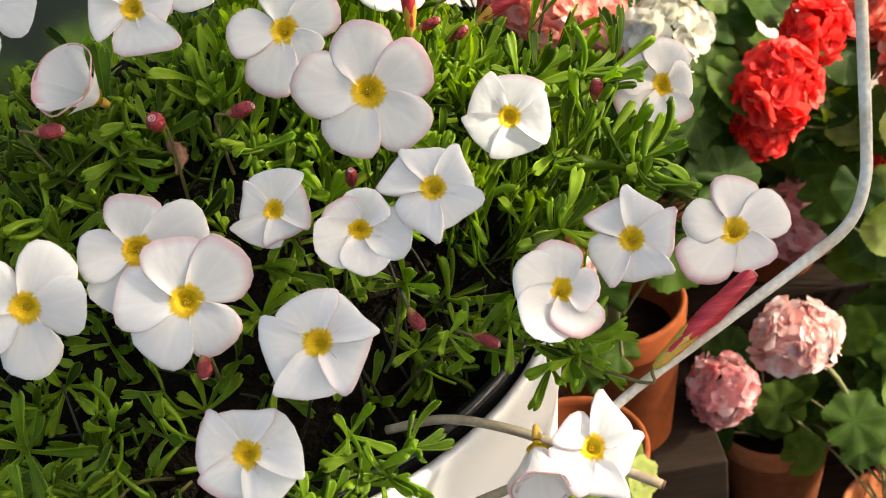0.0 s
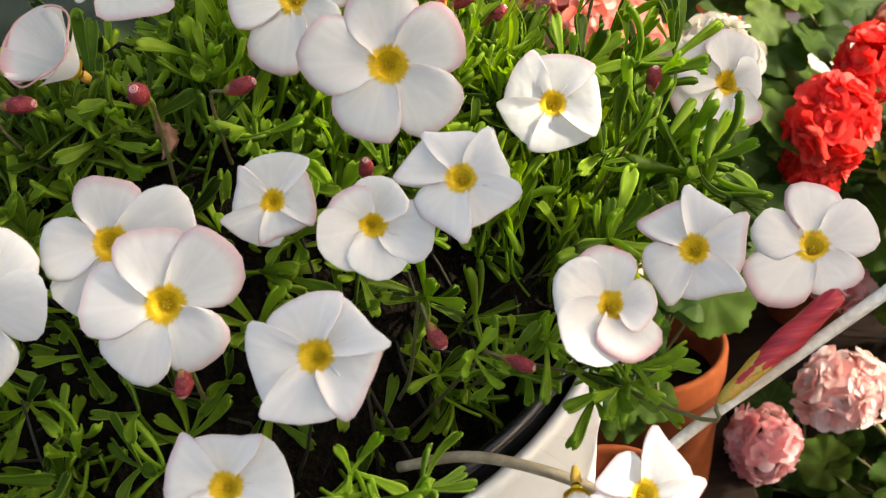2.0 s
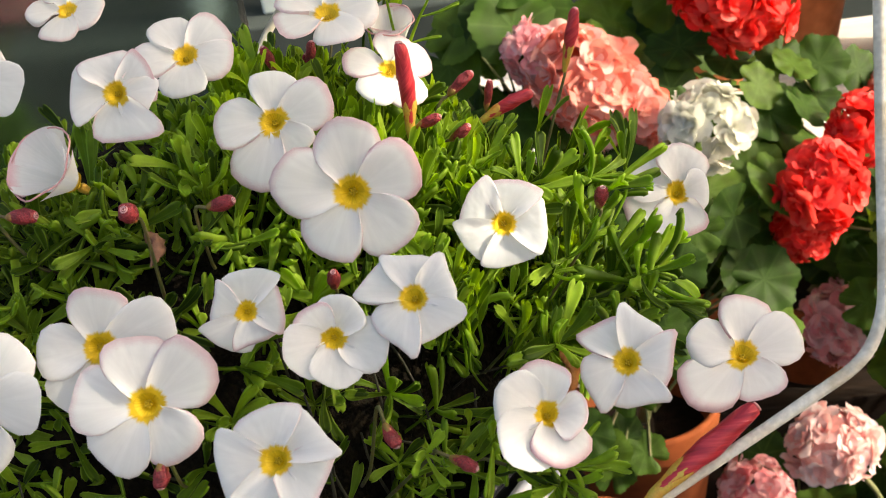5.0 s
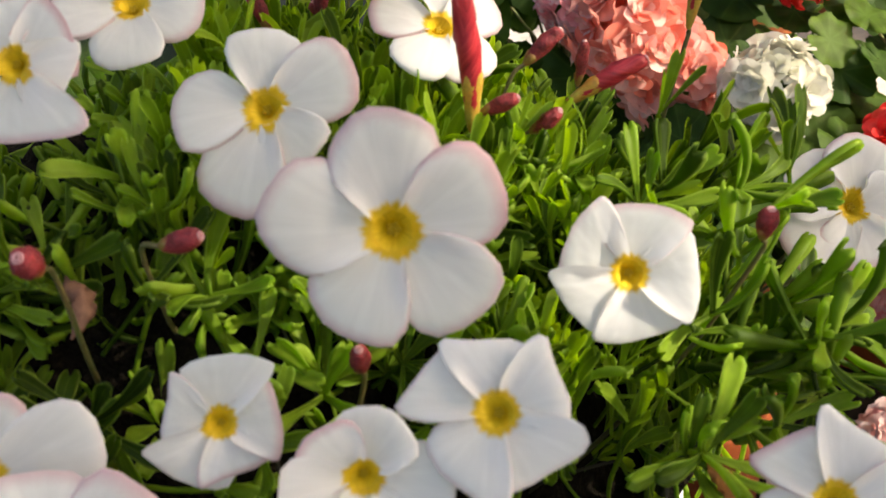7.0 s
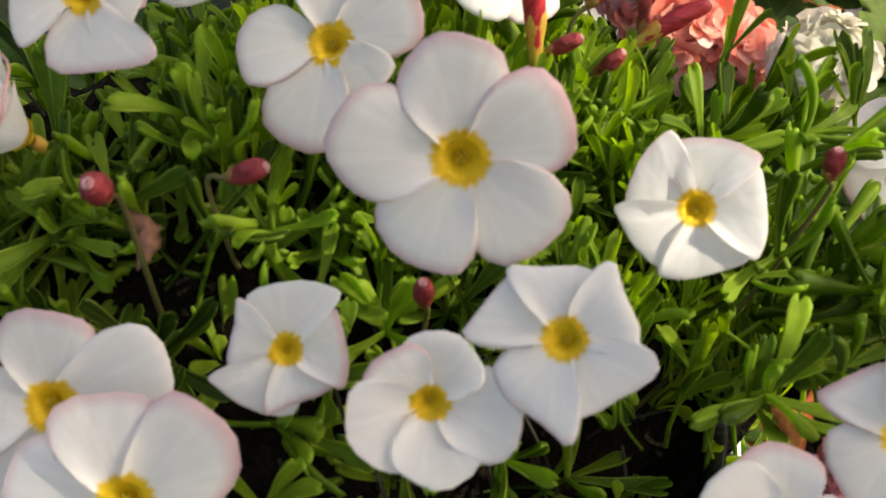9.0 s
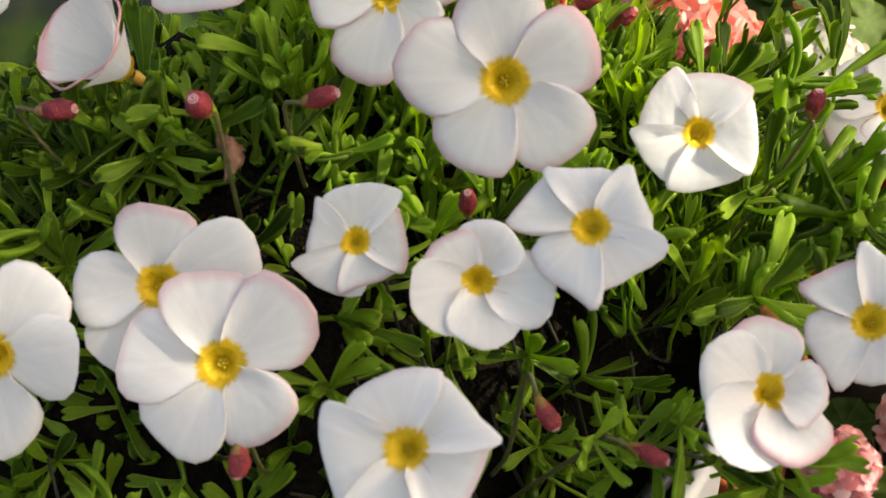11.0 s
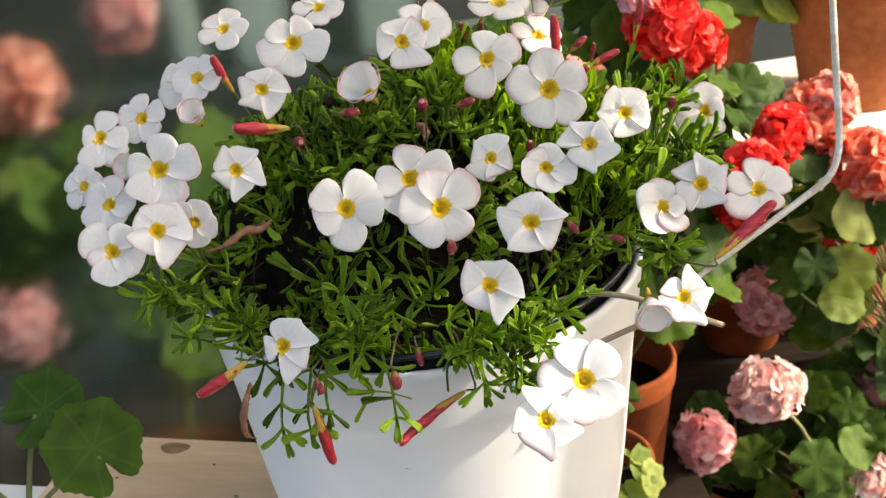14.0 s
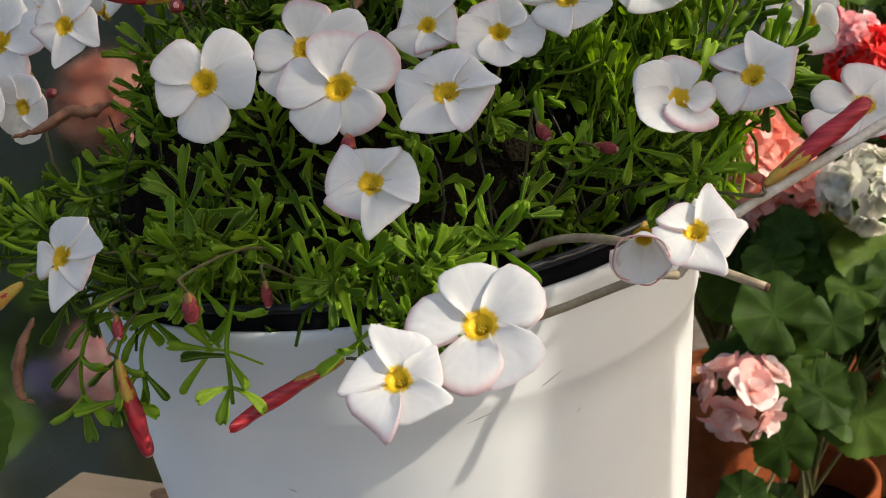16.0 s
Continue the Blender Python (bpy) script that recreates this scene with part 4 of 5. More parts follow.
# sprigs that droop over the rim, with pairs of hanging leaflets
def sprig(points, seed, every=5):
    rs = random.Random(seed)
    line = smooth_line([PLANT_INV @ Vector(q) for q in points], 5)
    v, f, u = tube([PLANT_INV @ Vector(q) for q in points], [0.00065, 0.00050], 6, 5)
    pieces = [(v, f, [(0.4, 0.5)] * len(v))]
    for i in range(2, len(line), every):
        last = i >= len(line) - every
        for side in ((-1, 1, 0) if last else (-1, 1)):
            lv, lf, lu = leaflet(rs.uniform(0.0085, 0.0130), rs.uniform(0.0031, 0.0040), rs, rs.uniform(-0.15, 0.25))
            way = Vector((side * rs.uniform(0.35, 1.0), rs.uniform(-0.5, -0.1), rs.uniform(-1.0, 0.1))).normalized()
            m = way.to_track_quat("Y", "Z").to_matrix().to_4x4() @ Matrix.Rotation(rs.uniform(-0.7, 0.7), 4, "Y")
            m.translation = line[i]
            pieces.append(([tuple(m @ Vector(q)) for q in lv], lf, lu))
    v, f, u = joined(pieces)
    child("sprig", mesh_of("sprig", v, f, M_LEAF, u), plant, label="drooping leafy sprig over the rim")


for k, pts in enumerate((
        [(-0.060, -0.092, 0.212), (-0.063, -0.106, 0.206), (-0.065, -0.110, 0.196), (-0.066, -0.108, 0.186)],
        [(-0.050, -0.094, 0.212), (-0.053, -0.108, 0.205), (-0.055, -0.112, 0.195), (-0.054, -0.112, 0.184)],
        [(-0.045, -0.096, 0.211), (-0.047, -0.110, 0.203), (-0.046, -0.115, 0.192)],
        [(-0.024, -0.098, 0.212), (-0.022, -0.116, 0.206), (-0.022, -0.119, 0.198), (-0.022, -0.121, 0.191)],
        [(0.010, -0.100, 0.214), (0.012, -0.118, 0.208), (0.012, -0.123, 0.199)],
        [(0.024, -0.098, 0.214), (0.030, -0.116, 0.208), (0.032, -0.121, 0.200)],
        [(0.080, -0.055, 0.220), (0.090, -0.074, 0.224), (0.096, -0.083, 0.222)],
        [(0.036, -0.080, 0.214), (0.040, -0.096, 0.222), (0.041, -0.104, 0.224)])):
    sprig(pts, 900 + k)

# a thin upright sprig with linear leaves behind the long bud
def thin_sprig(points, seed, gap, name="thin_sprig"):
    rs = random.Random(seed)
    line = smooth_line([PLANT_INV @ Vector(q) for q in points], 6)
    v, f, u = tube([PLANT_INV @ Vector(q) for q in points], [0.0006, 0.0004, 0.0003], 6, 6)
    pieces = [(v, f, [(0.4, 0.5)] * len(v))]
    for i in range(3, len(line), gap):
        side = 1 if (i // gap) % 2 else -1
        lv, lf, lu = leaflet(rs.uniform(0.010, 0.017), rs.uniform(0.0013, 0.0019), rs, rs.uniform(-0.2, 0.2))
        way = Vector((side * rs.uniform(0.6, 1.0), rs.uniform(-0.5, 0.2), rs.uniform(-0.2, 0.5))).normalized()
        m = way.to_track_quat("Y", "Z").to_matrix().to_4x4()
        m.translation = line[i]
        pieces.append(([tuple(m @ Vector(q)) for q in lv], lf, lu))
    v, f, u = joined(pieces)
    child(name, mesh_of(name, v, f, M_LEAF, u), plant, label="thin upright sprig with linear green leaves")


thin_sprig([(0.062, 0.030, 0.262), (0.0665, 0.030, 0.284), (0.0660, 0.031, 0.302), (0.0640, 0.032, 0.330)], 61, 5)
thin_sprig([(0.0665, 0.030, 0.284), (0.0730, 0.031, 0.296), (0.0790, 0.032, 0.307), (0.0820, 0.033, 0.328)], 62, 4)

# a near-black sheet below the leaf layer, standing in for shade in the gaps
M_GAP_SHADE = speckled("dark sheet standing in for shade between leaves", (0.006, 0.005, 0.003), (0.020, 0.014, 0.007), 260, 0.95, 1.0, 0.003, fine=3.0, vary=0.5)
M_GAP_SHADE.node_tree.nodes["Principled BSDF"].inputs["Specular IOR Level"].default_value = 0.1
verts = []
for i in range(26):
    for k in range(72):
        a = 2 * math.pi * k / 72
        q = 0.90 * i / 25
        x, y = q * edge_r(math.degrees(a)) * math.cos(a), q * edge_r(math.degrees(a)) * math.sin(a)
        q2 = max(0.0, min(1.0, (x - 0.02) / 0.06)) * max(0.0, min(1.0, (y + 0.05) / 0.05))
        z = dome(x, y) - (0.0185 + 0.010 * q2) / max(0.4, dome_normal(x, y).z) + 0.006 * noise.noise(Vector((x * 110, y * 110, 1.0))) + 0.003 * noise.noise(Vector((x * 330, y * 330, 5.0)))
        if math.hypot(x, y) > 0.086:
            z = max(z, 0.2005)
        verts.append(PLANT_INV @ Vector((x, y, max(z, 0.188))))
child("thatch", mesh_of("thatch", verts, grid_faces(26, 72, True), M_GAP_SHADE), plant, label="dark sheet standing in for shade between leaves")

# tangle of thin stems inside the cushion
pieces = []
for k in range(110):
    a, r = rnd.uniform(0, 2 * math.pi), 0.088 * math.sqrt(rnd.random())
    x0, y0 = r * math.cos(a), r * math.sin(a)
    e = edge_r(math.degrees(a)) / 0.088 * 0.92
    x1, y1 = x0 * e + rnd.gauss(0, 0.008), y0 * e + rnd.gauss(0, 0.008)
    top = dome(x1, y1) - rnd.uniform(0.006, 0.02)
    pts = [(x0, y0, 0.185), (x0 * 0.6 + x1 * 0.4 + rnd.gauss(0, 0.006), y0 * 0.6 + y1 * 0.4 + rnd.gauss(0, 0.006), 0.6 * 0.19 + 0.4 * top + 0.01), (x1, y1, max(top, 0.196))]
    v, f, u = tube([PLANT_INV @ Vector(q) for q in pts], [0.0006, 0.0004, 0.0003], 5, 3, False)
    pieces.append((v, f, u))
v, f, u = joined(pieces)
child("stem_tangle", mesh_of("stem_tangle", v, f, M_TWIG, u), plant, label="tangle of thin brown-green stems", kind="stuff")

# ---- the wire hanger ----
M_WIRE_RIM = speckled("yellowed wire with rust specks", (0.44, 0.37, 0.25), (0.27, 0.20, 0.12), 130, 0.55, 0.4, 0.0003)
hanger = tagged(empty("wire_hanger", (0.0, 0.0, RIM_Z)), "bent white-coated wire hanger with rust specks clipped to the planter", "hanger")
HI = hanger.matrix_basis.inverted()
for name, pts, r in (("hanger_wire", [(0.1765, -0.0100, 0.452), (0.1745, -0.0245, 0.404), (0.1725, -0.0374, 0.360), (0.1695, -0.0590, 0.2875), (0.1688, -0.0660, 0.2620), (0.1672, -0.0700, 0.2510), (0.1620, -0.0735, 0.2430), (0.1500, -0.0768, 0.2368), (0.1250, -0.0836, 0.2260), (0.1000, -0.0910, 0.2150), (0.0880, -0.0985, 0.2055)], 0.00148),
                     ("hook_wire", [(0.0880, -0.0985, 0.2055), (0.0830, -0.1000, 0.2066), (0.0770, -0.1003, 0.2058), (0.0670, -0.1003, 0.2028), (0.0590, -0.1003, 0.2003), (0.0450, -0.1002, 0.1965), (0.0360, -0.1005, 0.1950)], 0.00118),
                     ("back_wire", [(-0.006, 0.104, 0.206), (0.004, 0.118, 0.246), (0.014, 0.125, 0.264), (0.0275, 0.127, 0.281), (0.090, 0.132, 0.362)], 0.0015),
                     ("rim_wire", [(0.045, -0.074, 0.2060), (0.060, -0.080, 0.2115), (0.075, -0.0880, 0.2120), (0.090, -0.0970, 0.2090), (0.1077, -0.1065, 0.2035)], 0.0012)):
    v, f, u = tube([HI @ Vector(q) for q in pts], [r, r, r, r * (0.74 if name == "hanger_wire" else 1.0)], 10, 6)
    child(name, mesh_of(name, v, f, M_WIRE if name in ("hanger_wire", "back_wire") else M_WIRE_RIM), hanger)
v, f, u = tube([HI @ Vector((0.1074, -0.1063, 0.2036)), HI @ Vector((0.1083, -0.1068, 0.2033))], [0.0011, 0.00105], 10, 2)
child("wire_end", mesh_of("wire_end", v, f, M_WIRE_CUT), hanger, label="rusty cut end")

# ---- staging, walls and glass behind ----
# bench steps toned near black, in place of the shade behind the planter
M_STAGE = speckled("shade-toned bench wood", (0.014, 0.009, 0.006), (0.028, 0.018, 0.012), 12, 0.8, 0.4, 0.001, stretch=(1, 8, 8))
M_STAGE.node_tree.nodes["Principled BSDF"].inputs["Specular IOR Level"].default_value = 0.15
M_SHELF = speckled("pale white shelf board", (0.66, 0.60, 0.52), (0.76, 0.71, 0.64), 9, 0.6, 0.2, 0.0006, stretch=(1, 8, 8))
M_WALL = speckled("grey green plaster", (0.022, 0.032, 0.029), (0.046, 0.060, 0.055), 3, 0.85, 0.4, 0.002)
M_PALE = speckled("pale teal painted wood", (0.40, 0.48, 0.47), (0.52, 0.58, 0.56), 6, 0.5, 0.2)


def bench(name, lo, hi, mat, label):
    lo, hi = Vector(lo), Vector(hi)
    ob = tagged(new(name, box_mesh(name, hi - lo, mat, 0.002)), label, "bench", kind="structure")
    ob.location = (lo + hi) / 2
    return ob


bench("bench_1", (-0.20, 0.405, FLOOR_Z), (0.258, 0.555, -0.315), M_STAGE, "wooden bench step toned dark for shade")
bench("bench_2", (-0.20, 0.232, FLOOR_Z), (0.152, 0.330, -0.270), M_STAGE, "wooden bench step toned dark for shade")
bench("bench_3", (0.260, 0.300, FLOOR_Z), (0.95, 0.555, -0.50), M_STAGE, "wooden bench step toned dark for shade")
bench("bench_4", (-0.20, 0.557, FLOOR_Z), (0.95, 0.700, -0.28), M_STAGE, "wooden bench step toned dark for shade")
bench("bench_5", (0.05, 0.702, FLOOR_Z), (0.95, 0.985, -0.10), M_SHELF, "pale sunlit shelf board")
bench("bench_6", (-0.80, 0.300, FLOOR_Z), (-0.202, 0.620, -0.36), M_STAGE, "wooden bench step toned dark for shade")
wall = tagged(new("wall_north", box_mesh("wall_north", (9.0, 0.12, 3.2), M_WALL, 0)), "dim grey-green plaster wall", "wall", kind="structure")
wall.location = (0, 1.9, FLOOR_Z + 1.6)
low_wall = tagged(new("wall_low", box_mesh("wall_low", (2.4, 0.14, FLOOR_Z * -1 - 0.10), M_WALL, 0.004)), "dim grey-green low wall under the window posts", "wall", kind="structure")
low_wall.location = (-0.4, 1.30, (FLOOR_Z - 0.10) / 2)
for x, w in ((-0.252, 0.034), (-0.148, 0.060), (-0.112, 0.012), (0.05, 0.09)):
    post = tagged(new("window_post", box_mesh("window_post", (w, 0.05, 1.7), M_PALE, 0.004)), "pale teal painted window post", "post", kind="structure")
    post.location = (x, 1.30, -0.10 + 0.85)
# the post beside the sill that shades the middle of the planter
shade_post = tagged(new("frame_post", box_mesh("frame_post", (0.05, 0.038, 2.0), M_SILL, 0.004)), "white painted window frame post", "post", kind="structure")
_d = Vector((math.cos(_a), math.sin(_a), 0)) * 0.75 + Vector((-math.sin(_a), math.cos(_a), 0)) * -0.053
shade_post.matrix_world = pose(_d.x, _d.y, FLOOR_Z + 1.0, 0, 0, SUN_AZIMUTH)

# unseen block added to widen the shadow band on the planter
_d = Vector((math.cos(_a), math.sin(_a), 0)) * 0.75 + Vector((-math.sin(_a), math.cos(_a), 0)) * -0.0270
shade_block = tagged(new("frame_block", box_mesh("frame_block", (0.05, 0.0135, 1.22), M_SILL, 0.004)), "unseen block that widens the shadow on the planter", "rail", kind="structure")
shade_block.matrix_world = pose(_d.x, _d.y, FLOOR_Z + 0.61, 0, 0, SUN_AZIMUTH)
# an unseen block added on top, to shade the flower at the right
_d = Vector((math.cos(_a), math.sin(_a), 0)) * 0.75 + Vector((-math.sin(_a), math.cos(_a), 0)) * -0.0185
catch = tagged(new("frame_catch", box_mesh("frame_catch", (0.05, 0.030, 0.045), M_SILL, 0.004)), "unseen block that keeps the sun off the right flower", "catch", kind="structure")
catch.matrix_world = pose(_d.x, _d.y, FLOOR_Z + 1.22 + 0.0235, 0, 0, SUN_AZIMUTH)
# an unseen panel added to keep the low front flowers out of the sun
_d = Vector((math.cos(_a), math.sin(_a), 0)) * 0.75 + Vector((-math.sin(_a), math.cos(_a), 0)) * -0.343
side_panel = tagged(new("frame_panel", box_mesh("frame_panel", (0.05, 0.356, 2.0), M_SILL, 0.004)), "unseen panel that keeps sun off the low front flowers", "panel", kind="structure")
side_panel.matrix_world = pose(_d.x, _d.y, FLOOR_Z + 1.0, 0, 0, SUN_AZIMUTH)

# unseen block added to shade the upper front flowers
_d = Vector((math.cos(_a), math.sin(_a), 0)) * 0.80 + Vector((-math.sin(_a), math.cos(_a), 0)) * -0.2175
lintel = tagged(new("frame_lintel", box_mesh("frame_lintel", (0.05, 0.285, 0.76), M_SILL, 0.004)), "unseen block that shades the upper part of the plant", "lintel", kind="structure")
lintel.matrix_world = pose(_d.x, _d.y, 0.735 + 0.38, 0, 0, SUN_AZIMUTH)

# unseen blockers added beyond the sunny gap: a low board keeps the ledge in shade, a short block the crown of the plant
_d = Vector((math.cos(_a), math.sin(_a), 0)) * 0.75 + Vector((-math.sin(_a), math.cos(_a), 0)) * 0.101
low_board = tagged(new("frame_board", box_mesh("frame_board", (0.05, 0.158, 1.32), M_SILL, 0.004)), "unseen board that keeps the ledge in shade", "board", kind="structure")
low_board.matrix_world = pose(_d.x, _d.y, FLOOR_Z + 0.66, 0, 0, SUN_AZIMUTH)
_d = Vector((math.cos(_a), math.sin(_a), 0)) * 0.80 + Vector((-math.sin(_a), math.cos(_a), 0)) * 0.004
crown_shade = tagged(new("frame_lintel", box_mesh("frame_lintel", (0.05, 0.152, 0.68), M_SILL, 0.004)), "unseen block that shades the upper part of the plant", "lintel", kind="structure")
crown_shade.matrix_world = pose(_d.x, _d.y, 0.788 + 0.34, 0, 0, SUN_AZIMUTH)

# the glass pane at the back of the board; its dark tint stands in for dimness behind
gm, gn, gl, gp = material("window glass")
gp.inputs["Base Color"].default_value, gp.inputs["Roughness"].default_value = (0.40, 0.48, 0.45, 1), 0.13
gp.inputs["Transmission Weight"].default_value, gp.inputs["IOR"].default_value = 1.0, 1.30
pane = tagged(new("window_1", box_mesh("window_1", (0.62, 0.004, 0.75), gm, 0)), "darkened, blurred window pane standing behind the board", "window", kind="structure")
pane.matrix_world = ledge_pose(-0.32, 0.080, LEDGE_Z + 0.30)
pane.visible_shadow = False

# ---- geraniums ----
ZONAL = [(0.0, (0.016, 0.038, 0.005)), (0.5, (0.032, 0.070, 0.008)), (1.0, (0.070, 0.120, 0.014))]
M_GLEAF = leafy("round geranium leaf", ZONAL, 0.20, 0.55, by_object=True, midrib=False, veined=True)
M_GLEAF_PALE = leafy("pale yellow-green geranium leaf", [(0.0, (0.13, 0.18, 0.045)), (1.0, (0.30, 0.34, 0.11))], 0.35, 0.55, by_object=True, midrib=False, veined=True)
M_GSTEM = speckled("geranium stem", (0.10, 0.14, 0.04), (0.20, 0.17, 0.07), 90, 0.6)


def floret_material(name, a, b, c):
    m, n, l, p = material(name)
    pick = n.new("ShaderNodeNewGeometry").outputs["Random Per Island"]
    r = ramp(n, [(0.0, a), (0.55, b), (1.0, c)])
    l.new(pick, r.inputs[0])
    g = grain(n, l, 120, 3)
    s = ramp(n, [(0.3, (0.86, 0.84, 0.84)), (0.7, (1.08, 1.08, 1.08))])
    l.new(g, s.inputs[0])
    col = blend(n, l, 1.0, r.outputs[0], s.outputs[0], "MULTIPLY")
    l.new(col, p.inputs["Base Color"])
    p.inputs["Roughness"].default_value = 0.6
    tr = n.new("ShaderNodeBsdfTranslucent")
    l.new(col, tr.inputs["Color"])
    mix = n.new("ShaderNodeMixShader")
    mix.inputs[0].default_value = 0.45
    l.new(p.outputs[0], mix.inputs[1])
    l.new(tr.outputs[0], mix.inputs[2])
    l.new(mix.outputs[0], n["Material Output"].inputs["Surface"])
    return m


FLORET = {
    "red": floret_material("red petals", (0.80, 0.020, 0.020), (0.88, 0.045, 0.036), (0.90, 0.13, 0.10)),
    "orange": floret_material("orange red petals", (0.80, 0.12, 0.06), (0.88, 0.25, 0.15), (0.90, 0.46, 0.34)),
    "salmon": floret_material("salmon petals", (0.80, 0.22, 0.15), (0.88, 0.42, 0.34), (0.90, 0.62, 0.56)),
    "pink": floret_material("pink petals", (0.82, 0.33, 0.35), (0.89, 0.52, 0.53), (0.91, 0.70, 0.70)),
    "pale pink": floret_material("pale pink petals", (0.84, 0.44, 0.40), (0.89, 0.66, 0.62), (0.90, 0.80, 0.79)),
    "white": floret_material("cream white petals", (0.66, 0.66, 0.54), (0.76, 0.76, 0.66), (0.80, 0.80, 0.74)),
    "purple": floret_material("purple petals", (0.26, 0.16, 0.55), (0.36, 0.26, 0.68), (0.5, 0.4, 0.76)),
}


def geranium_leaf(seed):
    rnd = random.Random(seed)
    segs, rings = 56, 5
    verts, uvs, ph = [(0, 0.25, 0)], [(0, 0)], rnd.uniform(0, 6)
    for i in range(1, rings + 1):
        q = i / rings
        for k in range(segs):
            a = 2 * math.pi * k / segs
            d = (a - math.pi * 0.5) % (2 * math.pi) - math.pi
            notch = 0.60 * math.exp(-(d / 0.11) ** 2)
            ray_ = math.cos(7 * a + math.pi / 2)
            lobe = 1 + 0.050 * ray_ + 0.026 * math.cos(28 * a + ph)
            r = q * (1 + (lobe - 1) * q * q - notch * q)
            z = 0.14 * r * r + 0.045 * q * ray_ * q + 0.07 * math.sin(2 * a + ph) * q * q - 0.12 * q ** 4
            verts.append((r * math.cos(a), r * math.sin(a) + 0.25, z))
            uvs.append(((1 - ray_) * 0.5 * q, q))
    faces = [(0, 1 + k, 1 + (k + 1) % segs) for k in range(segs)]
    for i in range(rings - 1):
        for k in range(segs):
            d = (k + 1) % segs
            faces.append((1 + i * segs + k, 1 + (i + 1) * segs + k, 1 + (i + 1) * segs + d, 1 + i * segs + d))
    return verts, faces, M_GLEAF, uvs


GLEAVES = [mesh_of("leaf", *geranium_leaf(40 + k)) for k in range(5)]
GLEAVES_PALE = [me.copy() for me in GLEAVES[:3]]
for me in GLEAVES_PALE:
    me.materials[0] = M_GLEAF_PALE


def flower_head(name, r, seed, mat, florets=19):
    """A full umbel: double florets, each a rosette of ruffled petals, on a rounded head."""
    rnd = random.Random(seed)
    pieces = []
    for k in range(florets):
        zc = 1 - 1.6 * (k + 0.5) / florets + rnd.uniform(-0.08, 0.08)
        a = k * 2.39996 + rnd.uniform(-0.3, 0.3)
        d = Vector((math.sqrt(max(0.02, 1 - zc * zc)) * math.cos(a), math.sqrt(max(0.02, 1 - zc * zc)) * math.sin(a), zc)).normalized()
        size = r * rnd.uniform(0.38, 0.54) * (19 / florets) ** 0.35
        face = (d + Vector((rnd.gauss(0, 1), rnd.gauss(0, 1), rnd.gauss(0, 1))) * 0.22).to_track_quat("Z", "Y").to_matrix().to_4x4()
        face.translation = d * r * rnd.uniform(0.50, 0.74)
        for ring, (count, tilt, scale) in enumerate(((6, 24, 1.0), (5, 50, 0.78), (3, 70, 0.55))):
            for q in range(count):
                m = face @ Matrix.Rotation(2 * math.pi * (q + 0.5 * ring + rnd.uniform(-0.15, 0.15)) / count, 4, "Z") @ Matrix.Rotation(radians(tilt + rnd.uniform(-14, 14)), 4, "X")
                w, ph = size * scale * rnd.uniform(0.42, 0.58), rnd.uniform(0, 6)
                verts = []
                for i in range(4):
                    for j in range(5):
                        t, s = j / 2 - 1, i / 3
                        x = w * t * (0.25 + 0.75 * math.sin(min(1, s * 1.2) * math.pi / 2)) * (1 - 0.3 * (s == 1) * abs(t))
                        y = size * scale * (s - 0.16 * t * t * s)
                        z = w * (-0.35 * s * s + 0.25 * t * t * s + 0.16 * math.sin(3 * t + ph) * s)
                        verts.append(tuple(m @ Vector((x, y, z))))
                pieces.append((verts, grid_faces(4, 5)))
    v, f, u = joined(pieces)
    return mesh_of(name, v, f, mat)


def clay_pot(name, parent, r, h, mat):
    t = r * 0.09
    prof = [(0.001, 0), (r * 0.66, 0), (r * 0.69, 0.002), (r * 0.925, h * 0.80), (r * 0.958, h * 0.808), (r * 0.968, h * 0.83), (r, h * 0.975), (r * 0.99, h * 0.995), (r - t * 0.5, h), (r - t, h * 0.99), (r - t * 1.2, h * 0.96), (r * 0.80, h * 0.74), (0.001, h * 0.73)]
    v, f = lathe(prof, 44)
    pot = child(name, mesh_of(name, v, f, mat), parent)
    v, f = lathe([(r - t * 1.9, h * 0.76), (r * 0.5, h * 0.775), (0.001, h * 0.77)], 28, 0.02)
    child("soil", mesh_of("soil", v, f, M_SOIL), parent)
    return pot


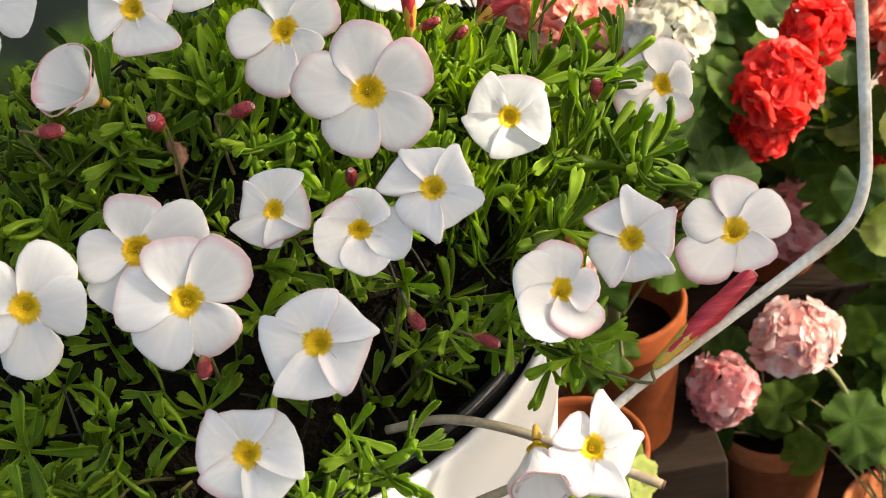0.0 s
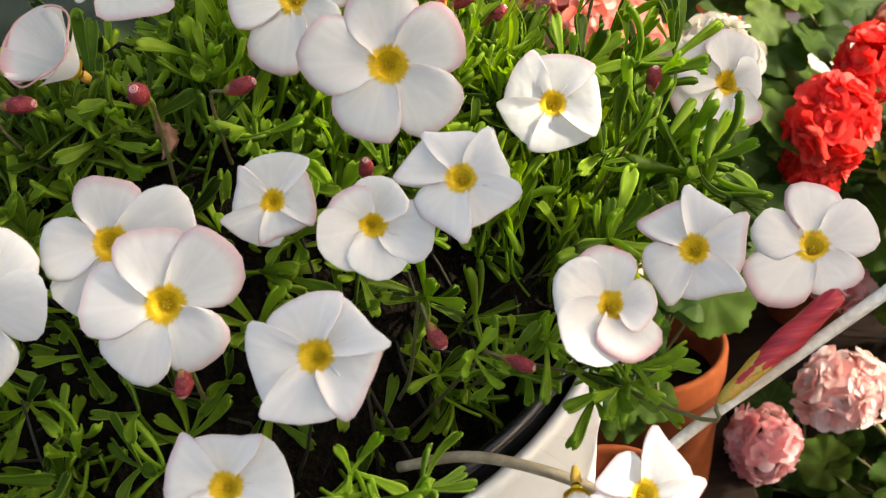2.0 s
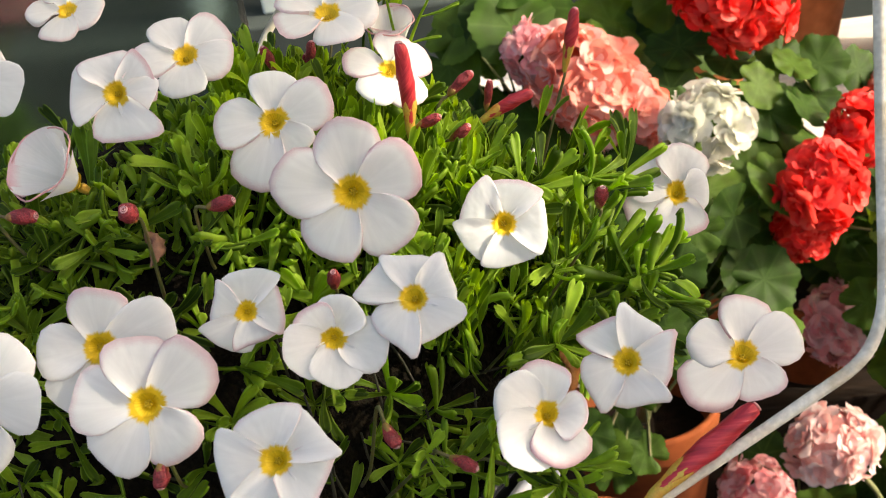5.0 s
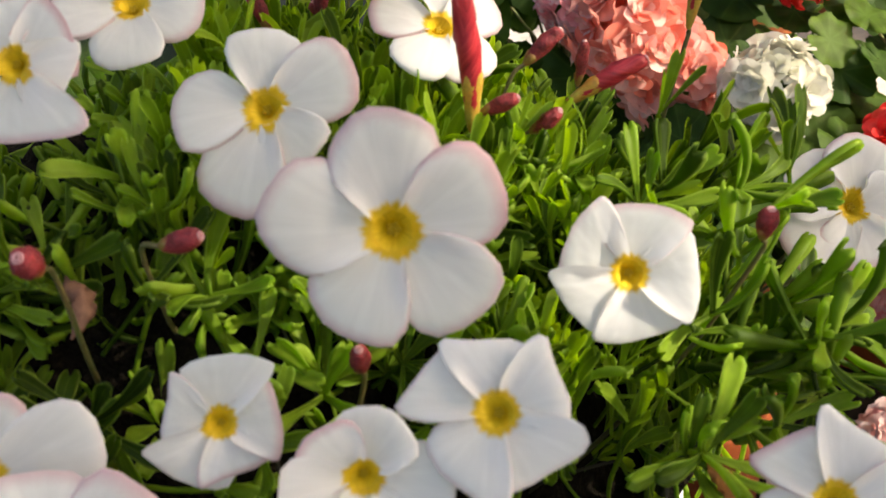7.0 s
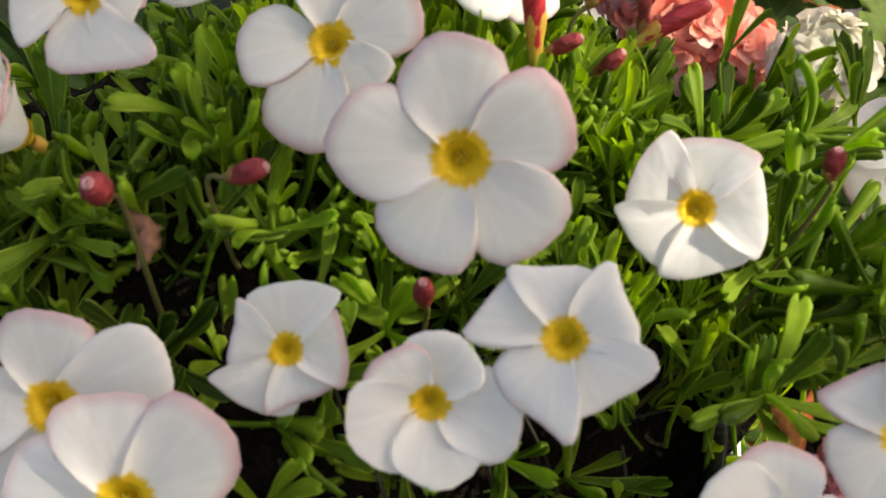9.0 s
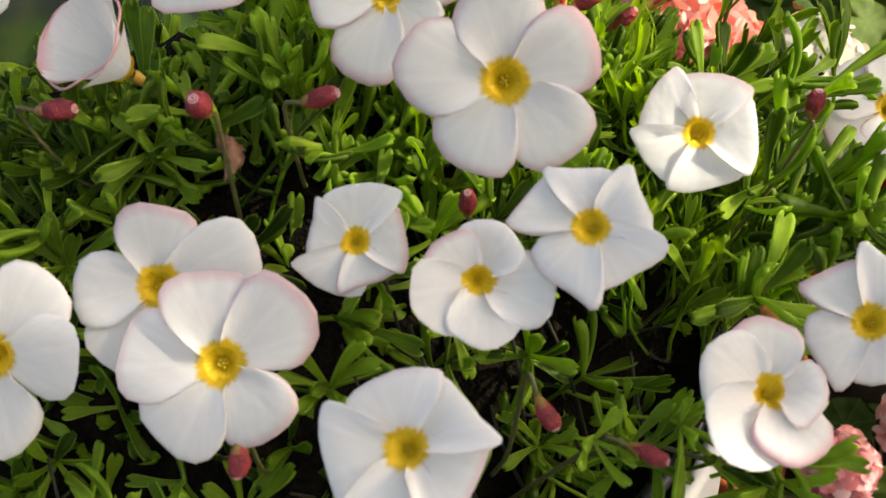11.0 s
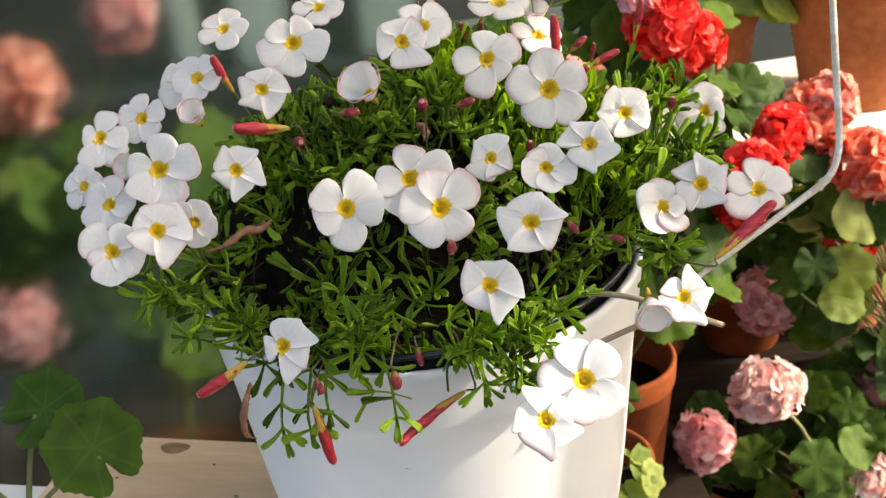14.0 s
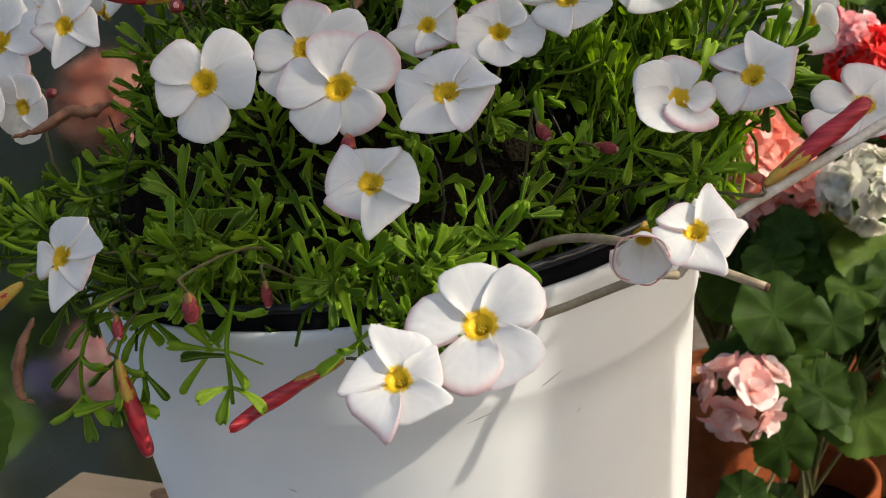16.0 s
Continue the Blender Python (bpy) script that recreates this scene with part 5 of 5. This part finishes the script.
def geranium(at, r, h, heads, label, seed, leaves=36, crown=None, spread=0.075, pale=False, leaf_r=(0.022, 0.034), clay=None):
    """A pot with stems, round scalloped leaves and flower heads; heads are (place, radius, colour) in the world."""
    rnd = random.Random(seed)
    top = tagged(empty("geranium", at), label, "geranium", "geraniums in clay pots")
    o = Vector(at)
    clay_pot("clay_pot", top, r, h, clay or M_TERRA)
    root = Vector((0, 0, h * 0.9))
    middle = (Vector(crown) - o) if crown else (sum((Vector(p) - o for p, *_ in heads), Vector()) / max(1, len(heads)) * 0.6 + root * 0.4)
    fork = root * 0.4 + middle * 0.6
    v, f, u = tube([root - Vector((0, 0, 0.01)), root * 0.6 + fork * 0.4 + Vector((0.006, 0.004, 0)), fork], [0.0052, 0.0040], 8, 4)
    child("stem", mesh_of("stem", v, f, M_GSTEM), top)
    for k, (p, hr, col) in enumerate(heads):
        q = Vector(p) - o
        head = child("flower_head", flower_head("flower_head", hr, seed * 7 + k, FLORET[col], 8 if hr < 0.032 and col == "pale pink" else 24), top, Matrix.Translation(q) @ (Vector((rnd.uniform(-0.3, 0.3), -0.55, 0.75)).to_track_quat("Z", "Y").to_matrix().to_4x4()), "full round cluster of ruffled %s petals" % col)
        v, f, u = tube([fork, fork * 0.5 + q * 0.5 + Vector((0, 0, 0.02)), q - Vector((0, -0.2 * hr, 0.3 * hr))], [0.0026, 0.0017], 6, 4)
        child("flower_stalk", mesh_of("flower_stalk", v, f, M_GSTEM), top)
    for k in range(leaves):
        d = Vector((rnd.gauss(0, 1), rnd.gauss(0, 1), rnd.gauss(0, 0.8))).normalized()
        p = middle + Vector((d.x * spread, d.y * spread * 0.8, d.z * spread)) * rnd.uniform(0.55, 1.15) - Vector((0, 0, 0.012))
        if p.z < h * 1.02 and math.hypot(p.x, p.y) < r * 1.15:
            p.z = h * 1.02 + rnd.uniform(0, 0.03)
        n = (Vector((d.x, d.y, 0)) * 0.6 + Vector((0.1, -0.45, 0.75)) + Vector((rnd.gauss(0, 1), rnd.gauss(0, 1), rnd.gauss(0, 1))) * 0.22).normalized()
        size = rnd.uniform(*leaf_r)
        m = n.to_track_quat("Z", "Y").to_matrix().to_4x4() @ Matrix.Rotation(rnd.uniform(0, 6.28), 4, "Z") @ Matrix.Scale(size, 4)
        m.translation = p
        child("leaf", rnd.choice(GLEAVES_PALE if pale is True or (pale and rnd.random() < 0.4) else GLEAVES), top, m)
        a = fork * rnd.uniform(0.5, 1.0) + root * 0.1
        v, f, u = tube([a, (a + p) / 2 + Vector((0, 0, 0.010)), p], [0.0014, 0.0010], 5, 3, False)
        child("petiole", mesh_of("petiole", v, f, M_GSTEM), top)
    return top


def single_leaf(top, place, size, facing, me, start, label=""):
    """One broad leaf on a long petiole that leaves the stem at the height start."""
    p = Vector(place) - top.location
    m = Vector(facing).to_track_quat("Z", "Y").to_matrix().to_4x4() @ Matrix.Rotation(place[0] * 40, 4, "Z") @ Matrix.Scale(size, 4)
    m.translation = p
    child("leaf", me, top, m, label)
    a = Vector((0.0, 0.0, start))
    v, f, u = tube([a, (a + p) / 2 + Vector((0.0, -0.01, 0.02)), p], [0.0014, 0.0010], 5, 3, False)
    child("petiole", mesh_of("petiole", v, f, M_GSTEM), top)


# orange pot in the darker clay, which carries the shade it stands in
double_pink = geranium((0.184, 0.466, -0.315), 0.060, 0.137, [((0.142, 0.400, -0.074), 0.031, "pale pink")], "geranium with a pale pink double flower in an orange clay pot", 1, 46, (0.215, 0.465, -0.040), 0.080, leaf_r=(0.016, 0.027), clay=M_CLAY_BROWN_SHADED)
for k, (place, size) in enumerate((((0.226, 0.415, -0.097), 0.030), ((0.203, 0.412, -0.084), 0.022), ((0.167, 0.385, -0.112), 0.022), ((0.161, 0.398, -0.168), 0.018), ((0.178, 0.392, -0.176), 0.016),
                                   ((0.142, 0.390, -0.171), 0.020), ((0.173, 0.420, -0.030), 0.029), ((0.132, 0.390, -0.150), 0.018), ((0.150, 0.392, -0.190), 0.017))):
    single_leaf(double_pink, place, size, (0.15 * math.sin(2.3 * k), -0.8, 0.45 + 0.2 * math.cos(1.7 * k)), GLEAVES[k % len(GLEAVES)], 0.16)
geranium((0.122, 0.275, -0.270), 0.050, 0.125, [], "leafy geranium with pale young leaves in a clay pot", 2, 9, (0.128, 0.225, -0.118), 0.026, True, (0.012, 0.020), M_CLAY_BROWN_SHADED)
geranium((0.330, 0.515, -0.50), 0.055, 0.12, [((0.272, 0.470, -0.298), 0.036, "pink")], "geranium with a dusty pink flower cluster in a clay pot", 3, 18, (0.31, 0.53, -0.34), 0.065, leaf_r=(0.016, 0.026))
geranium((0.400, 0.375, -0.50), 0.055, 0.12, [((0.322, 0.427, -0.220), 0.037, "pale pink")], "geranium with a pink and white flower cluster in a clay pot", 4, 20, (0.375, 0.45, -0.32), 0.06, leaf_r=(0.016, 0.026))
geranium((0.360, 0.620, -0.28), 0.060, 0.09, [((0.368, 0.565, -0.202), 0.042, "pink")], "geranium with a large pink flower cluster in a brown and shaded clay pot", 5, 12, (0.40, 0.62, -0.18), 0.05, clay=M_CLAY_BROWN_SHADED)
geranium((0.265, 0.625, -0.28), 0.045, 0.11, [((0.238, 0.455, 0.048), 0.034, "white")], "geranium with a cream white flower cluster in a clay pot", 6, 52, (0.255, 0.55, -0.01), 0.085, leaf_r=(0.016, 0.027))
geranium((0.140, 0.625, -0.28), 0.055, 0.12, [((0.160, 0.500, 0.076), 0.040, "salmon"), ((0.188, 0.505, 0.043), 0.040, "salmon"), ((0.130, 0.52, 0.09), 0.026, "pink")], "geranium with salmon flower clusters in a clay pot", 7, 44, (0.14, 0.58, 0.04), 0.085)
geranium((0.480, 0.625, -0.28), 0.055, 0.12, [((0.311, 0.441, -0.002), 0.036, "red"), ((0.350, 0.480, 0.018), 0.030, "red"), ((0.300, 0.445, -0.035), 0.026, "red")], "geranium with bright red flower clusters in a clay pot", 8, 50, (0.335, 0.57, -0.020), 0.085, leaf_r=(0.016, 0.026))
geranium((0.300, 0.790, -0.10), 0.052, 0.11, [((0.268, 0.550, 0.112), 0.038, "red"), ((0.292, 0.555, 0.088), 0.036, "red"), ((0.250, 0.56, 0.135), 0.024, "pink")], "tall geranium with scarlet flower clusters on the shelf", 9, 38, (0.27, 0.66, 0.13), 0.085)
geranium((0.425, 0.905, -0.10), 0.056, 0.11, [], "yellow-green leaved geranium in an orange clay pot on the shelf", 10, 34, (0.44, 0.86, 0.075), 0.06, True)
geranium((0.580, 0.830, -0.10), 0.098, 0.19, [((0.50, 0.76, 0.15), 0.03, "white")], "large orange clay pot with a leafy geranium on the shelf", 11, 26, (0.57, 0.80, 0.16), 0.07)
geranium((0.560, 0.500, -0.50), 0.060, 0.12, [((0.410, 0.550, -0.003), 0.042, "orange"), ((0.425, 0.545, 0.016), 0.030, "salmon"), ((0.445, 0.500, -0.040), 0.040, "orange"), ((0.427, 0.500, -0.121), 0.028, "red"), ((0.475, 0.50, -0.07), 0.04, "orange")],
         "geranium with orange-red flower clusters and yellowing leaves in a clay pot", 12, 40, (0.455, 0.52, -0.12), 0.09, "some", (0.016, 0.028))
geranium((0.520, 0.400, -0.50), 0.055, 0.12, [((0.463, 0.500, -0.285), 0.030, "pink"), ((0.431, 0.450, -0.350), 0.040, "pale pink")], "geranium with pale pink flower clusters in a clay pot", 13, 34, (0.46, 0.48, -0.28), 0.08, leaf_r=(0.016, 0.028))
# plant added behind the pane in place of pink clusters reflected in it
behind_glass = geranium((-0.330, 0.470, -0.36), 0.055, 0.11, [((-0.311, 0.400, -0.010), 0.036, "pink"), ((-0.290, 0.470, 0.168), 0.046, "salmon"), ((-0.195, 0.490, 0.205), 0.032, "pink")], "geranium standing in for pink flower clusters reflected in the glass", 14, 40, (-0.33, 0.47, 0.06), 0.09)
single_leaf(behind_glass, (-0.287, 0.440, 0.090), 0.024, (0.2, -0.75, 0.6), GLEAVES_PALE[1], 0.28, "pale yellow-green leaf")
geranium((-0.240, 0.520, -0.36), 0.055, 0.11, [], "leafy green geranium behind the glass", 15, 44, (-0.20, 0.47, 0.03), 0.10)
geranium((-0.460, 0.400, -0.36), 0.050, 0.10, [((-0.360, 0.400, -0.020), 0.018, "purple"), ((-0.385, 0.41, -0.05), 0.015, "purple")], "small plant with purple flowers behind the glass", 16, 20, (-0.43, 0.40, -0.01), 0.06)
# the cutting on the sill
geranium((-0.205, -0.050, LEDGE_Z - 0.0012), 0.034, 0.032, [], "young geranium with large green scalloped leaves on the sill", 17, 0, (-0.196, -0.035, 0.135), 0.03)
cutting = [o for o in bpy.data.objects if o.get("label", "").startswith("young geranium")][0]
for p, n, size, turn in (((-0.157, -0.034, 0.141), (0.25, -0.75, 0.55), 0.0222, 20), ((-0.184, -0.020, 0.160), (-0.1, -0.70, 0.65), 0.0190, -60), ((-0.188, -0.060, 0.108), (0.35, -0.45, 0.8), 0.016, 150), ((-0.225, -0.03, 0.15), (-0.4, -0.6, 0.7), 0.018, 60)):
    m = Vector(n).to_track_quat("Z", "Y").to_matrix().to_4x4() @ Matrix.Rotation(radians(turn), 4, "Z") @ Matrix.Scale(size, 4)
    m.translation = Vector(p) - cutting.location
    child("leaf", (GLEAVES_PALE[0] if size == 0.016 else GLEAVES[int(size * 1e4) % 5]), cutting, m)
    v, f, u = tube([Vector((-0.196, -0.036, 0.115)) - cutting.location, (Vector((-0.196, -0.036, 0.122)) + Vector(p)) / 2 - cutting.location, Vector(p) - cutting.location], [0.0014, 0.0011], 6, 3)
    child("petiole", mesh_of("petiole", v, f, M_GSTEM), cutting)
